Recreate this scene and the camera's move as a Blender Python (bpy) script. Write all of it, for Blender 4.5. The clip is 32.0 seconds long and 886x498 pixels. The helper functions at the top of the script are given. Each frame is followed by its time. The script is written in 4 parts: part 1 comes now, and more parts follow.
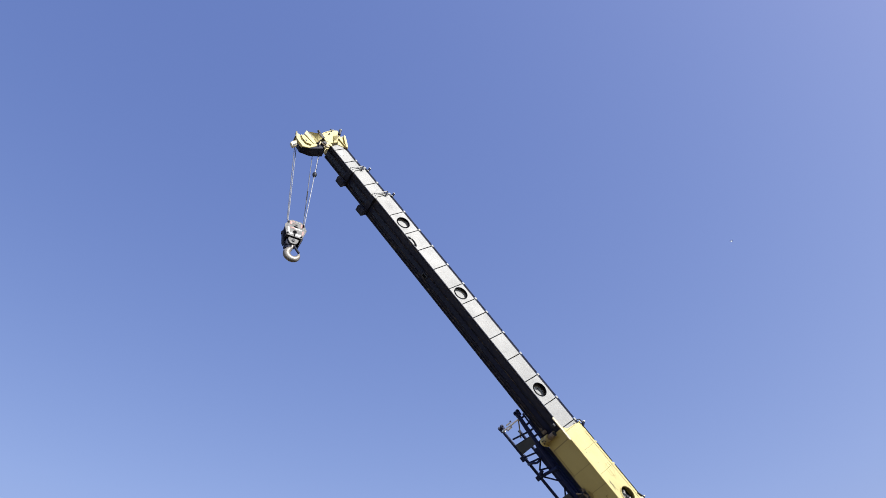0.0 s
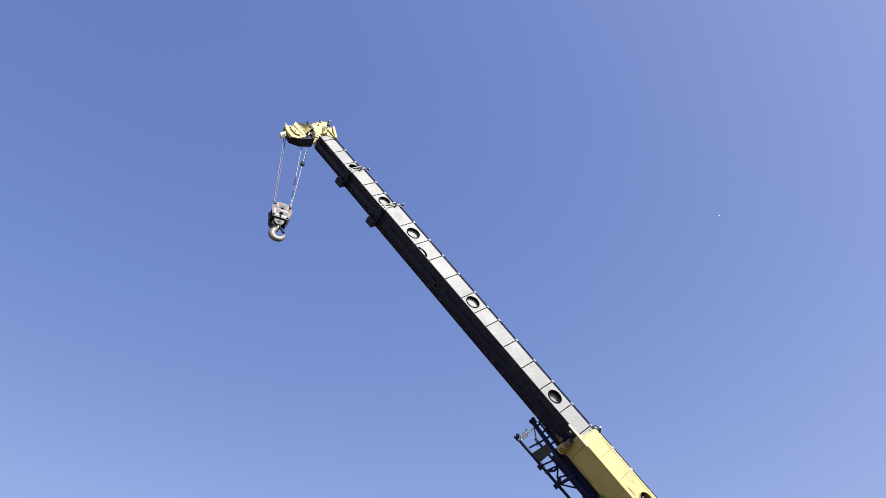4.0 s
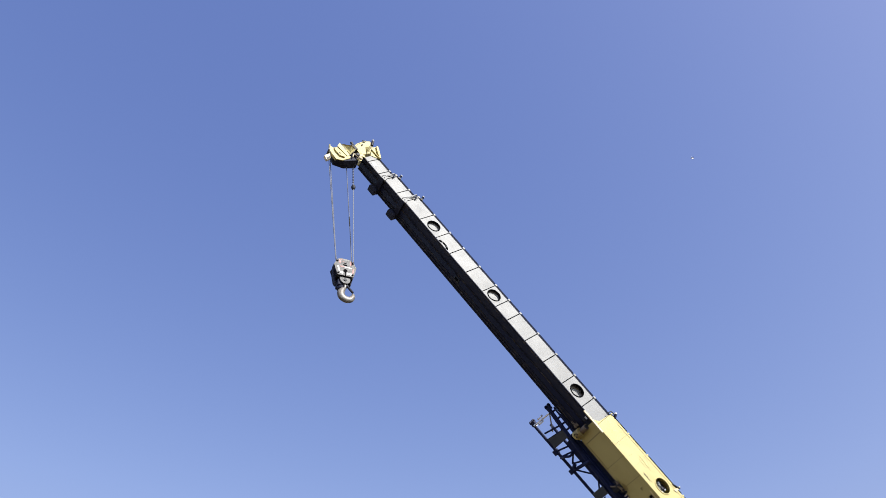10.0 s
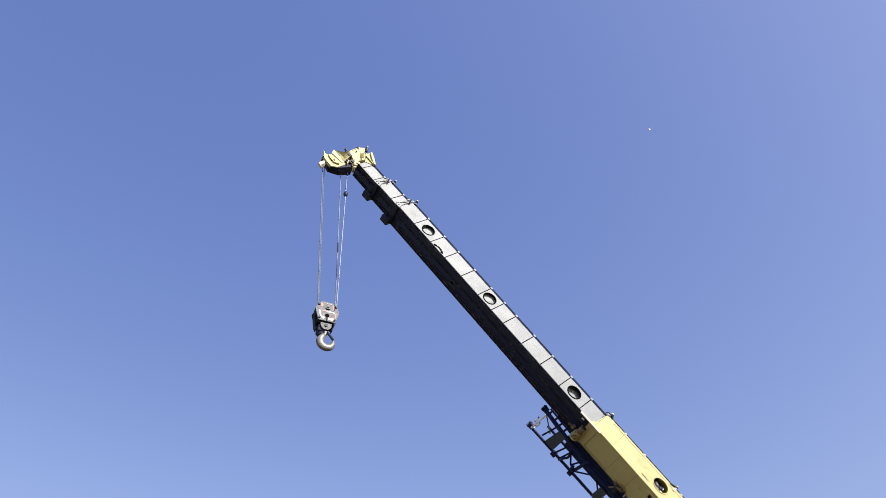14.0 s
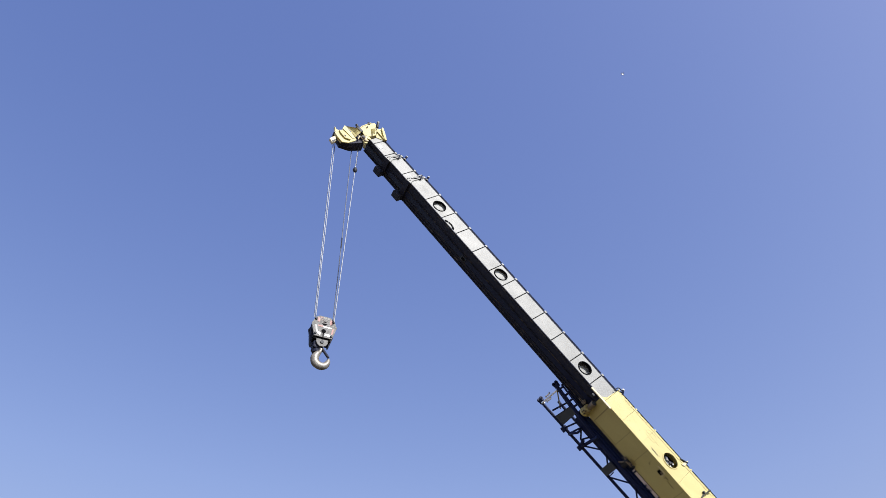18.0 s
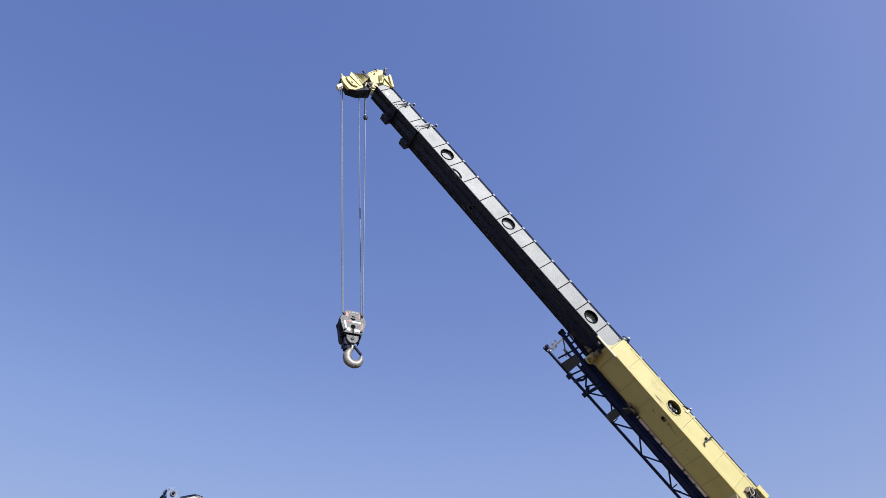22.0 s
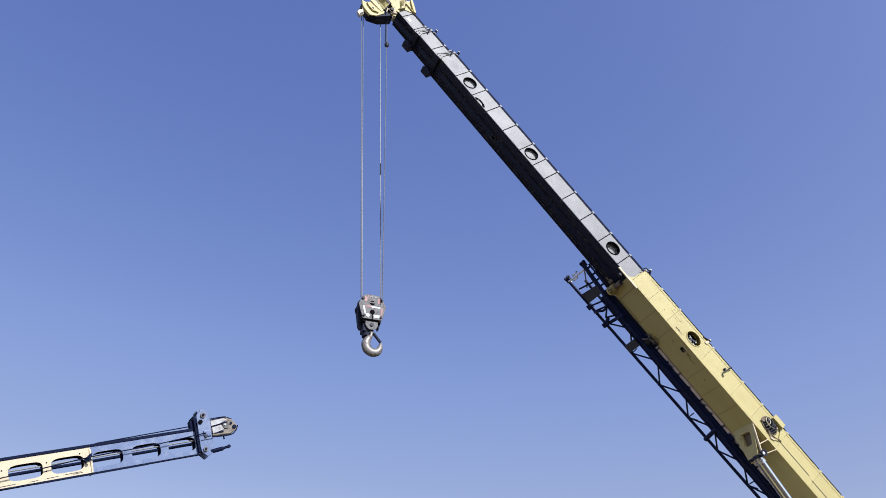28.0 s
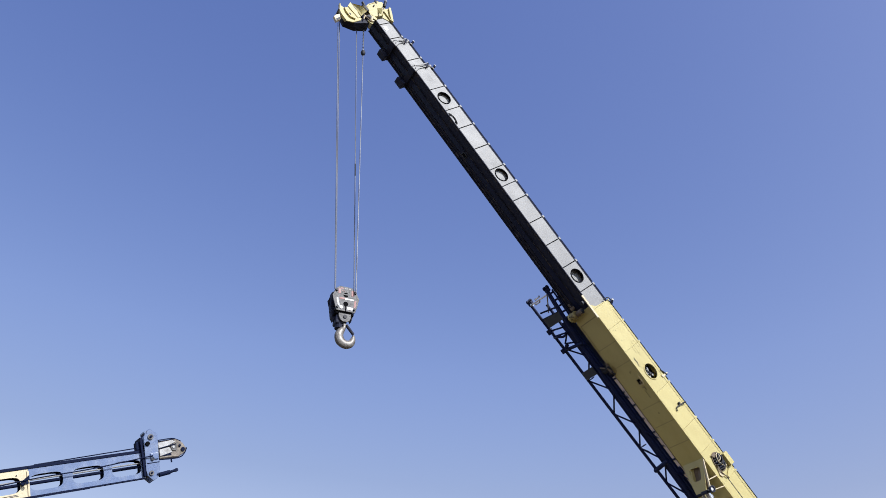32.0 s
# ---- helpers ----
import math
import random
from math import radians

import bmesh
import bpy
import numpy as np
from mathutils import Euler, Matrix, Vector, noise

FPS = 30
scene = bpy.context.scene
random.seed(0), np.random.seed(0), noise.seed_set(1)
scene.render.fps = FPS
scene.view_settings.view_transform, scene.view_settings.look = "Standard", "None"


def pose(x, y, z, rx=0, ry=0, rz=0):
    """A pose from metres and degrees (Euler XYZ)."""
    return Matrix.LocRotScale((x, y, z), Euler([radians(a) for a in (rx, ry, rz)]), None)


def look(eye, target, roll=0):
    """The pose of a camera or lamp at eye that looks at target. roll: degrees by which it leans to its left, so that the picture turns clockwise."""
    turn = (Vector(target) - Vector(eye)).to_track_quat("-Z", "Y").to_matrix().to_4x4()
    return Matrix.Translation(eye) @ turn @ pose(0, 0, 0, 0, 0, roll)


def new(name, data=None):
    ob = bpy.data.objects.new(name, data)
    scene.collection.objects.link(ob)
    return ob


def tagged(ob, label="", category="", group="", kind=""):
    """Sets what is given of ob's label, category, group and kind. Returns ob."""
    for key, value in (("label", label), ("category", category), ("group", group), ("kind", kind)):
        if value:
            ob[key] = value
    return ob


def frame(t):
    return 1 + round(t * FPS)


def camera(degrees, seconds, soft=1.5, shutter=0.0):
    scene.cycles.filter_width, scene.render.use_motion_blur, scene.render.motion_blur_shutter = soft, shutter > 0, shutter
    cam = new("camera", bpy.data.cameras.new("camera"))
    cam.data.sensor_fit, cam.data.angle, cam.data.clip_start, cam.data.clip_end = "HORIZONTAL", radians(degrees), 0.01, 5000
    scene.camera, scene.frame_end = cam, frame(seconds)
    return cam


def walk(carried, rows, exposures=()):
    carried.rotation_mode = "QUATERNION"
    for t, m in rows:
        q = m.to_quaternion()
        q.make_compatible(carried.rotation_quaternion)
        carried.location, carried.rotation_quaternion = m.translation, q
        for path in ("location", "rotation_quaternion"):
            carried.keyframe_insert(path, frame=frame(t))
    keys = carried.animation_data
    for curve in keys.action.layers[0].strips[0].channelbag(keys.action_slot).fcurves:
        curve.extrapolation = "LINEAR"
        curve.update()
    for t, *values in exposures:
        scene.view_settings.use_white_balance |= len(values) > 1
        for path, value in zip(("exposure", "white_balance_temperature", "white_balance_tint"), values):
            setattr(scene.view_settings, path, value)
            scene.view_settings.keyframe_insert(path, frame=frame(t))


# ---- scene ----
from math import cos, pi, sin

# ---- camera ----
cam = camera(61.8, 32.0, soft=0.58)
walk(cam, [
    (0, pose(0.000, 0.000, 1.000, 135.296, 3.519, -3.793)),
    (0.5, pose(0.000, 0.000, 1.000, 135.527, 3.625, -3.540)),
    (1, pose(0.000, 0.000, 1.000, 135.723, 3.703, -3.279)),
    (1.5, pose(0.000, 0.000, 1.000, 135.862, 3.784, -3.054)),
    (2, pose(0.000, 0.000, 1.000, 135.981, 3.886, -2.849)),
    (2.5, pose(0.000, 0.000, 1.000, 136.067, 3.961, -2.654)),
    (3, pose(0.000, 0.000, 1.000, 136.108, 3.986, -2.495)),
    (3.5, pose(0.000, 0.000, 1.000, 136.154, 4.010, -2.288)),
    (5.5, pose(0.000, 0.000, 1.000, 136.003, 4.162, -1.457)),
    (6, pose(0.000, 0.000, 1.000, 135.927, 4.136, -1.349)),
    (6.5, pose(0.000, 0.000, 1.000, 135.769, 4.137, -1.336)),
    (7, pose(0.000, 0.000, 1.000, 135.686, 4.062, -1.386)),
    (7.5, pose(0.000, 0.000, 1.000, 135.588, 3.955, -1.495)),
    (8, pose(0.000, 0.000, 1.000, 135.508, 3.795, -1.453)),
    (8.5, pose(0.000, 0.000, 1.000, 135.432, 3.556, -1.315)),
    (9, pose(0.000, 0.000, 1.000, 135.360, 3.387, -1.195)),
    (9.5, pose(0.000, 0.000, 1.000, 135.245, 3.323, -1.128)),
    (10, pose(0.000, 0.000, 1.000, 135.156, 3.336, -1.134)),
    (10.5, pose(0.000, 0.000, 1.000, 135.093, 3.497, -1.164)),
    (11, pose(0.000, 0.000, 1.000, 135.078, 3.607, -1.186)),
    (11.5, pose(0.000, 0.000, 1.000, 135.086, 3.748, -1.136)),
    (12, pose(0.000, 0.000, 1.000, 135.137, 3.911, -1.013)),
    (12.5, pose(0.000, 0.000, 1.000, 135.202, 4.024, -0.931)),
    (13, pose(0.000, 0.000, 1.000, 135.293, 4.132, -0.865)),
    (13.5, pose(0.000, 0.000, 1.000, 135.382, 4.203, -0.826)),
    (14, pose(0.000, 0.000, 1.000, 135.442, 4.285, -0.788)),
    (14.5, pose(0.000, 0.000, 1.000, 135.438, 4.276, -0.796)),
    (16.5, pose(0.000, 0.000, 1.000, 134.772, 4.048, -0.549)),
    (17, pose(0.000, 0.000, 1.000, 134.452, 3.924, -0.438)),
    (17.5, pose(0.000, 0.000, 1.000, 134.073, 3.841, -0.296)),
    (18, pose(0.000, 0.000, 1.000, 133.626, 3.656, -0.196)),
    (18.5, pose(0.000, 0.000, 1.000, 133.028, 3.458, -0.028)),
    (19, pose(0.000, 0.000, 1.000, 132.391, 3.281, 0.210)),
    (19.5, pose(0.000, 0.000, 1.000, 131.760, 3.140, 0.426)),
    (20, pose(0.000, 0.000, 1.000, 131.212, 3.086, 0.588)),
    (20.5, pose(0.000, 0.000, 1.000, 130.740, 3.038, 0.585)),
    (21, pose(0.000, 0.000, 1.000, 130.335, 3.085, 0.474)),
    (21.5, pose(0.000, 0.000, 1.000, 129.963, 3.099, 0.279)),
    (22, pose(0.000, 0.000, 1.000, 129.683, 3.117, 0.103)),
    (22.5, pose(0.000, 0.000, 1.000, 129.477, 3.118, -0.001)),
    (23, pose(0.000, 0.000, 1.000, 129.296, 3.119, -0.055)),
    (23.5, pose(0.000, 0.000, 1.000, 129.107, 3.080, -0.107)),
    (24, pose(0.000, 0.000, 1.000, 128.848, 2.987, -0.232)),
    (24.5, pose(0.000, 0.000, 1.000, 128.541, 2.857, -0.356)),
    (25, pose(0.000, 0.000, 1.000, 128.234, 2.733, -0.442)),
    (25.5, pose(0.000, 0.000, 1.000, 127.942, 2.657, -0.464)),
    (27.5, pose(0.000, 0.000, 1.000, 125.408, 2.345, 0.766)),
    (28, pose(0.000, 0.000, 1.000, 124.365, 1.864, 1.267)),
    (28.5, pose(-0.075, 0.049, 1.075, 123.442, 1.511, 1.079)),
    (29, pose(-0.074, 0.041, 1.264, 122.794, 1.194, 0.679)),
    (29.5, pose(-0.123, 0.073, 1.456, 122.765, 1.235, -0.234)),
    (30, pose(-0.131, 0.008, 1.585, 122.774, 1.300, -1.162)),
    (30.5, pose(-0.171, -0.027, 1.595, 123.031, 1.291, -2.126)),
    (31, pose(-0.204, -0.038, 1.598, 123.216, 1.129, -2.902)),
    (31.5, pose(-0.187, -0.076, 1.610, 123.409, 0.861, -3.277)),
    (32, pose(-0.212, -0.101, 1.592, 123.800, 0.844, -3.637)),
], exposures=[(0, 0.26, 6700, 8), (14, 0.26, 6700, 8), (17, 0.23, 6700, 8), (20, 0.12, 6500, 8), (25, 0.01, 6300, 11), (28, -0.07, 6200, 12), (29, -0.13, 6150, 11), (30, -0.05, 6250, 11), (32, -0.03, 6300, 10)])

# ---- light ----
SUN_AZ, SUN_EL = 135.0, 39.0      # degrees clockwise from +y, degrees above the horizon
world = bpy.data.worlds.new("sky")
scene.world = world
world.use_nodes = True
wn = world.node_tree
sky = wn.nodes.new("ShaderNodeTexSky")
sky.sky_type, sky.sun_disc = "NISHITA", False
sky.sun_elevation, sky.sun_rotation = radians(SUN_EL), radians(SUN_AZ)
sky.air_density, sky.dust_density, sky.ozone_density = 1.0, 1.35, 6.2
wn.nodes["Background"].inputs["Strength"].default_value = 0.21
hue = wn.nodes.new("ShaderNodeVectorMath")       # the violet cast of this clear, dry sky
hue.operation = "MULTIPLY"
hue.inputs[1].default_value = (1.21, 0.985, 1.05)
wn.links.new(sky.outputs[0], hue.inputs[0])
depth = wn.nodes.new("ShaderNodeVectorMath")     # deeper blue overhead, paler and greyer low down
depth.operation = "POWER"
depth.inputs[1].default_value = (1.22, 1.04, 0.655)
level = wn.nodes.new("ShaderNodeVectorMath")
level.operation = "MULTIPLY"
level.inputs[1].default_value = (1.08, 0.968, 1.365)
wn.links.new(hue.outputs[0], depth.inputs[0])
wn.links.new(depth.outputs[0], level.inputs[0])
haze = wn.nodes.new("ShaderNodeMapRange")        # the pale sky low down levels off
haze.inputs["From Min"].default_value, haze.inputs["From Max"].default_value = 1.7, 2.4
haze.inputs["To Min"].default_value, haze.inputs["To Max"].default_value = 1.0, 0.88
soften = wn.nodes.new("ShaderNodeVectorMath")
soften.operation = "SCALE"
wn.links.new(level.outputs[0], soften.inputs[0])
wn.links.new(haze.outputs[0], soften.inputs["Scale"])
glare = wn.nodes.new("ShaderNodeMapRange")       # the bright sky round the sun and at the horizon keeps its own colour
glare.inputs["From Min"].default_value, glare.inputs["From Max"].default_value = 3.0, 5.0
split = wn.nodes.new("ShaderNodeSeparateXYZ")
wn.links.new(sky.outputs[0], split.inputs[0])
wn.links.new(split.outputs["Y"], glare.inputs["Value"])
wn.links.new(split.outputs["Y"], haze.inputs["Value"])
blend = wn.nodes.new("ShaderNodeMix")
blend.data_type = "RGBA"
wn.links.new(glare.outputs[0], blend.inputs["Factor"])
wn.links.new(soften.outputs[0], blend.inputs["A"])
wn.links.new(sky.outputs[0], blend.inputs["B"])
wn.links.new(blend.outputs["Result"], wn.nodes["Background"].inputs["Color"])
sun_way = Vector((sin(radians(SUN_AZ)) * cos(radians(SUN_EL)), cos(radians(SUN_AZ)) * cos(radians(SUN_EL)), sin(radians(SUN_EL))))
sun = new("sun", bpy.data.lights.new("sun", "SUN"))
sun.data.energy, sun.data.angle, sun.data.color = 5.0, radians(0.53), (1.0, 0.982, 0.958)
sun.matrix_world = look(sun_way * 60, (0, 0, 0))


# ---- materials ----
def material(name, base, rough=0.5, metal=0.0, grain=0.06, grain_scale=30.0, stain=None, stain_scale=2.0, stain_amount=0.25,
             bump=0.04, streak=1.0, spec=0.5):
    """A worn surface: a base colour with fine grain, broad stains of another colour, and a little relief."""
    m = bpy.data.materials.new(name)
    m.use_nodes = True
    nt = m.node_tree
    b = nt.nodes["Principled BSDF"]
    b.inputs["Metallic"].default_value = metal
    b.inputs["Specular IOR Level"].default_value = spec
    tc = nt.nodes.new("ShaderNodeTexCoord")
    info = nt.nodes.new("ShaderNodeObjectInfo")
    mp = nt.nodes.new("ShaderNodeMapping")
    mp.inputs["Scale"].default_value = (1.0, streak, streak)
    nt.links.new(tc.outputs["Object"], mp.inputs["Vector"])
    fine = nt.nodes.new("ShaderNodeTexNoise")
    fine.inputs["Scale"].default_value, fine.inputs["Detail"].default_value = grain_scale, 6
    broad = nt.nodes.new("ShaderNodeTexNoise")
    broad.inputs["Scale"].default_value, broad.inputs["Detail"].default_value = stain_scale, 8
    broad.inputs["Roughness"].default_value = 0.65
    for n in (fine, broad):
        nt.links.new(mp.outputs[0], n.inputs["Vector"])
    ramp = nt.nodes.new("ShaderNodeValToRGB")
    ramp.color_ramp.elements[0].position, ramp.color_ramp.elements[1].position = 0.48, 0.72
    nt.links.new(broad.outputs["Fac"], ramp.inputs[0])
    amount = nt.nodes.new("ShaderNodeMath")
    amount.operation = "MULTIPLY"
    amount.inputs[1].default_value = stain_amount
    nt.links.new(ramp.outputs[0], amount.inputs[0])
    mix = nt.nodes.new("ShaderNodeMix")
    mix.data_type = "RGBA"
    mix.inputs["A"].default_value = (*base, 1)
    mix.inputs["B"].default_value = (*(stain or tuple(c * 0.55 for c in base)), 1)
    nt.links.new(amount.outputs[0], mix.inputs["Factor"])
    spread = nt.nodes.new("ShaderNodeMapRange")
    spread.inputs["From Min"].default_value, spread.inputs["From Max"].default_value = 0.3, 0.7
    spread.inputs["To Min"].default_value, spread.inputs["To Max"].default_value = 1 - grain, 1 + grain
    nt.links.new(fine.outputs["Fac"], spread.inputs["Value"])
    each = nt.nodes.new("ShaderNodeMapRange")
    each.inputs["To Min"].default_value, each.inputs["To Max"].default_value = 0.97, 1.03
    nt.links.new(info.outputs["Random"], each.inputs["Value"])
    both = nt.nodes.new("ShaderNodeMath")
    both.operation = "MULTIPLY"
    nt.links.new(spread.outputs[0], both.inputs[0])
    nt.links.new(each.outputs[0], both.inputs[1])
    tint = nt.nodes.new("ShaderNodeVectorMath")
    tint.operation = "SCALE"
    nt.links.new(mix.outputs["Result"], tint.inputs[0])
    nt.links.new(both.outputs[0], tint.inputs["Scale"])
    nt.links.new(tint.outputs[0], b.inputs["Base Color"])
    rr = nt.nodes.new("ShaderNodeMapRange")
    rr.inputs["To Min"].default_value, rr.inputs["To Max"].default_value = max(0.05, rough - 0.12), min(1, rough + 0.12)
    nt.links.new(broad.outputs["Fac"], rr.inputs["Value"])
    nt.links.new(rr.outputs[0], b.inputs["Roughness"])
    bp = nt.nodes.new("ShaderNodeBump")
    bp.inputs["Strength"].default_value, bp.inputs["Distance"].default_value = bump, 0.02
    nt.links.new(fine.outputs["Fac"], bp.inputs["Height"])
    nt.links.new(bp.outputs[0], b.inputs["Normal"])
    return m


YELLOW = material("yellow_paint", (0.495, 0.420, 0.163), 0.55, stain=(0.39, 0.305, 0.105), stain_amount=0.42, stain_scale=1.3, grain=0.025, bump=0.012, streak=2.0)
YELLOW_LINE = material("yellow_seam", (0.28, 0.23, 0.10), 0.7)
GREY = material("grey_paint", (0.232, 0.229, 0.218), 0.55, stain=(0.188, 0.186, 0.176), stain_amount=0.45, stain_scale=2.2)
# near-black steel; also stands in for shade under the nose and on the trunnion
BLACK = material("black_steel_and_shade", (0.021, 0.024, 0.043), 0.6, stain=(0.055, 0.05, 0.05), stain_amount=0.85, stain_scale=5.0, grain=0.3, streak=2.5, spec=0.12)
RUBBER = material("black_rubber", (0.02, 0.02, 0.022), 0.8)
DARK = material("dark_steel", (0.022, 0.024, 0.032), 0.55, metal=0.1, stain=(0.055, 0.048, 0.045), stain_amount=0.5, grain=0.15, spec=0.3)
JIB = material("dark_blue_grey_paint", (0.008, 0.014, 0.055), 0.5, stain=(0.016, 0.017, 0.026), stain_amount=0.4, grain=0.15, spec=0.15)
BOARD = material("grey_green_plate", (0.038, 0.044, 0.052), 0.6)
# navy base colour imitates sky reflected along the middle of the underside
SLIDE = material("slide_steel_sky_tint", (0.007, 0.011, 0.036), 0.5, stain=(0.016, 0.018, 0.03), stain_amount=0.6, stain_scale=4.0, grain=0.2, streak=3.0, spec=0.2)
STAIN_SHADE = material("brown_grease_and_shade", (0.33, 0.26, 0.10), 0.6, stain=(0.12, 0.085, 0.04), stain_amount=0.9, stain_scale=9.0, grain=0.2)
FACET = material("scraped_pale_steel", (0.40, 0.395, 0.385), 0.5, stain=(0.12, 0.10, 0.08), stain_amount=0.9, stain_scale=15.0, grain=0.25)
PALE = material("pale_pinkish_paint", (0.72, 0.62, 0.58), 0.6, stain=(0.45, 0.38, 0.34), stain_amount=0.5, stain_scale=5.0)
WORN = material("worn_dark_edge", (0.015, 0.016, 0.026), 0.7, stain=(0.15, 0.12, 0.09), stain_amount=0.9, stain_scale=6.0, grain=0.3, spec=0.2)
NAVY = material("navy_paint_and_shade", (0.005, 0.009, 0.030), 0.65, stain=(0.010, 0.014, 0.032), stain_amount=0.4, spec=0.06)
HOUSING = material("rusty_housing_steel", (0.19, 0.158, 0.122), 0.6, stain=(0.055, 0.04, 0.028), stain_amount=1.0, stain_scale=16.0, grain=0.3)
# near-black: the shade inside uncut holes, and some black parts
VOID = material("black_and_recess_shade", (0.005, 0.005, 0.006), 0.95, spec=0.05)
STEEL = material("bare_steel", (0.55, 0.55, 0.56), 0.35, metal=0.9, stain=(0.30, 0.26, 0.22), stain_amount=0.5)
CHROME = material("chrome_rod", (0.56, 0.56, 0.57), 0.2, metal=1.0, stain_amount=0.15)
HOOK = material("worn_hook_steel", (0.205, 0.188, 0.165), 0.45, metal=0.25, stain=(0.05, 0.036, 0.022), stain_amount=1.0, stain_scale=8.0, grain=0.25)
PLATE = material("worn_grey_plate", (0.12, 0.115, 0.11), 0.6, stain=(0.03, 0.027, 0.025), stain_amount=1.0, stain_scale=17.0, grain=0.3)
WHITE = material("white_paint", (0.58, 0.58, 0.57), 0.5, stain=(0.18, 0.16, 0.14), stain_amount=0.7, stain_scale=26.0)
PINK = material("faded_red_paint", (0.36, 0.17, 0.15), 0.6, stain=(0.45, 0.38, 0.35), stain_amount=0.8, stain_scale=14.0)
SHEEN = material("white_paint_and_sunlit_steel", (0.92, 0.92, 0.92), 0.5, metal=0.0, stain_amount=0.0, grain=0.0, bump=0.0)
ROPE = material("steel_wire_rope", (0.15, 0.16, 0.19), 0.5, metal=0.3, grain=0.35, grain_scale=90.0)
CREAM = material("cream_paint", (0.58, 0.49, 0.31), 0.5, stain=(0.5, 0.4, 0.25), stain_amount=0.4, stain_scale=5.0)
# the paler stain colour imitates white glints on glossy blue paint
BLUE = material("pale_blue_paint", (0.105, 0.148, 0.262), 0.28, stain=(0.21, 0.25, 0.34), stain_amount=0.7, stain_scale=6.0)
RUST_SHADE = material("brown_rust_and_shade", (0.15, 0.11, 0.07), 0.7, stain=(0.24, 0.21, 0.18), stain_amount=0.8, stain_scale=7.0)
GROUND = material("unseen_ground", (0.068, 0.050, 0.032), 0.95, grain=0.2, grain_scale=3.0, stain=(0.09, 0.07, 0.048), stain_scale=0.08, stain_amount=0.7, bump=0.3)


# ---- mesh helpers ----
def link(name, bm, mat, parent=None, label=""):
    me = bpy.data.meshes.new(name)
    bmesh.ops.recalc_face_normals(bm, faces=bm.faces)
    bm.to_mesh(me)
    bm.free()
    me.materials.append(mat)
    ob = new(name, me)
    if parent:
        ob.parent = parent
    if label:
        ob["label"] = label
    return ob


def part(name, bm, mat, parent, label=""):
    return link(name, bm, mat, parent, label)


def smooth(ob, angle=35):
    for p in ob.data.polygons:
        p.use_smooth = True
    ob.data.set_sharp_from_angle(angle=radians(angle))
    return ob


def box(x0, x1, y0, y1, z0, z1, bevel=0.0, bm=None):
    bm = bm or bmesh.new()
    made = bmesh.ops.create_cube(bm, size=1.0, matrix=Matrix.LocRotScale(((x0 + x1) / 2, (y0 + y1) / 2, (z0 + z1) / 2), None, (abs(x1 - x0), abs(y1 - y0), abs(z1 - z0))))
    if bevel:
        edges = list({e for v in made["verts"] for e in v.link_edges})
        bmesh.ops.bevel(bm, geom=edges, offset=bevel, segments=2, affect="EDGES", profile=0.6)
    return bm


def rod(a, b, r, sides=10, bm=None, r2=None):
    """A cylinder, or a cone, from a to b."""
    bm = bm or bmesh.new()
    a, b = Vector(a), Vector(b)
    d = b - a
    m = Matrix.Translation((a + b) / 2) @ d.to_track_quat("Z", "Y").to_matrix().to_4x4()
    bmesh.ops.create_cone(bm, cap_ends=True, segments=sides, radius1=r, radius2=r if r2 is None else r2, depth=d.length, matrix=m)
    return bm


def prism(outline, y0, y1, bevel=0.0, bm=None):
    """A plate with an outline in x and z, from y0 to y1."""
    bm = bm or bmesh.new()
    lo = [bm.verts.new((x, y0, z)) for x, z in outline]
    hi = [bm.verts.new((x, y1, z)) for x, z in outline]
    faces = [bm.faces.new(lo), bm.faces.new(hi[::-1])]
    k = len(lo)
    for i in range(k):
        faces.append(bm.faces.new((lo[i], hi[i], hi[(i + 1) % k], lo[(i + 1) % k])))
    if bevel:
        bmesh.ops.bevel(bm, geom=list({e for f in faces for e in f.edges}), offset=bevel, segments=1, affect="EDGES")
    return bm


def channel(x0, x1, y0, y1, z0, z1, t):
    """A box girder along x that is open on the side y1."""
    bm = bmesh.new()
    ring = [(y1, z0), (y0, z0), (y0, z1), (y1, z1), (y1, z1 - t), (y0 + t, z1 - t), (y0 + t, z0 + t), (y1, z0 + t)]
    lo = [bm.verts.new((x0, y, z)) for y, z in ring]
    hi = [bm.verts.new((x1, y, z)) for y, z in ring]
    for i in range(8):
        j = (i + 1) % 8
        bm.faces.new((lo[i], lo[j], hi[j], hi[i]))
    for q in ((0, 1, 6, 7), (1, 2, 5, 6), (2, 3, 4, 5)):
        bm.faces.new([lo[i] for i in q])
        bm.faces.new([hi[i] for i in q])
    return bm


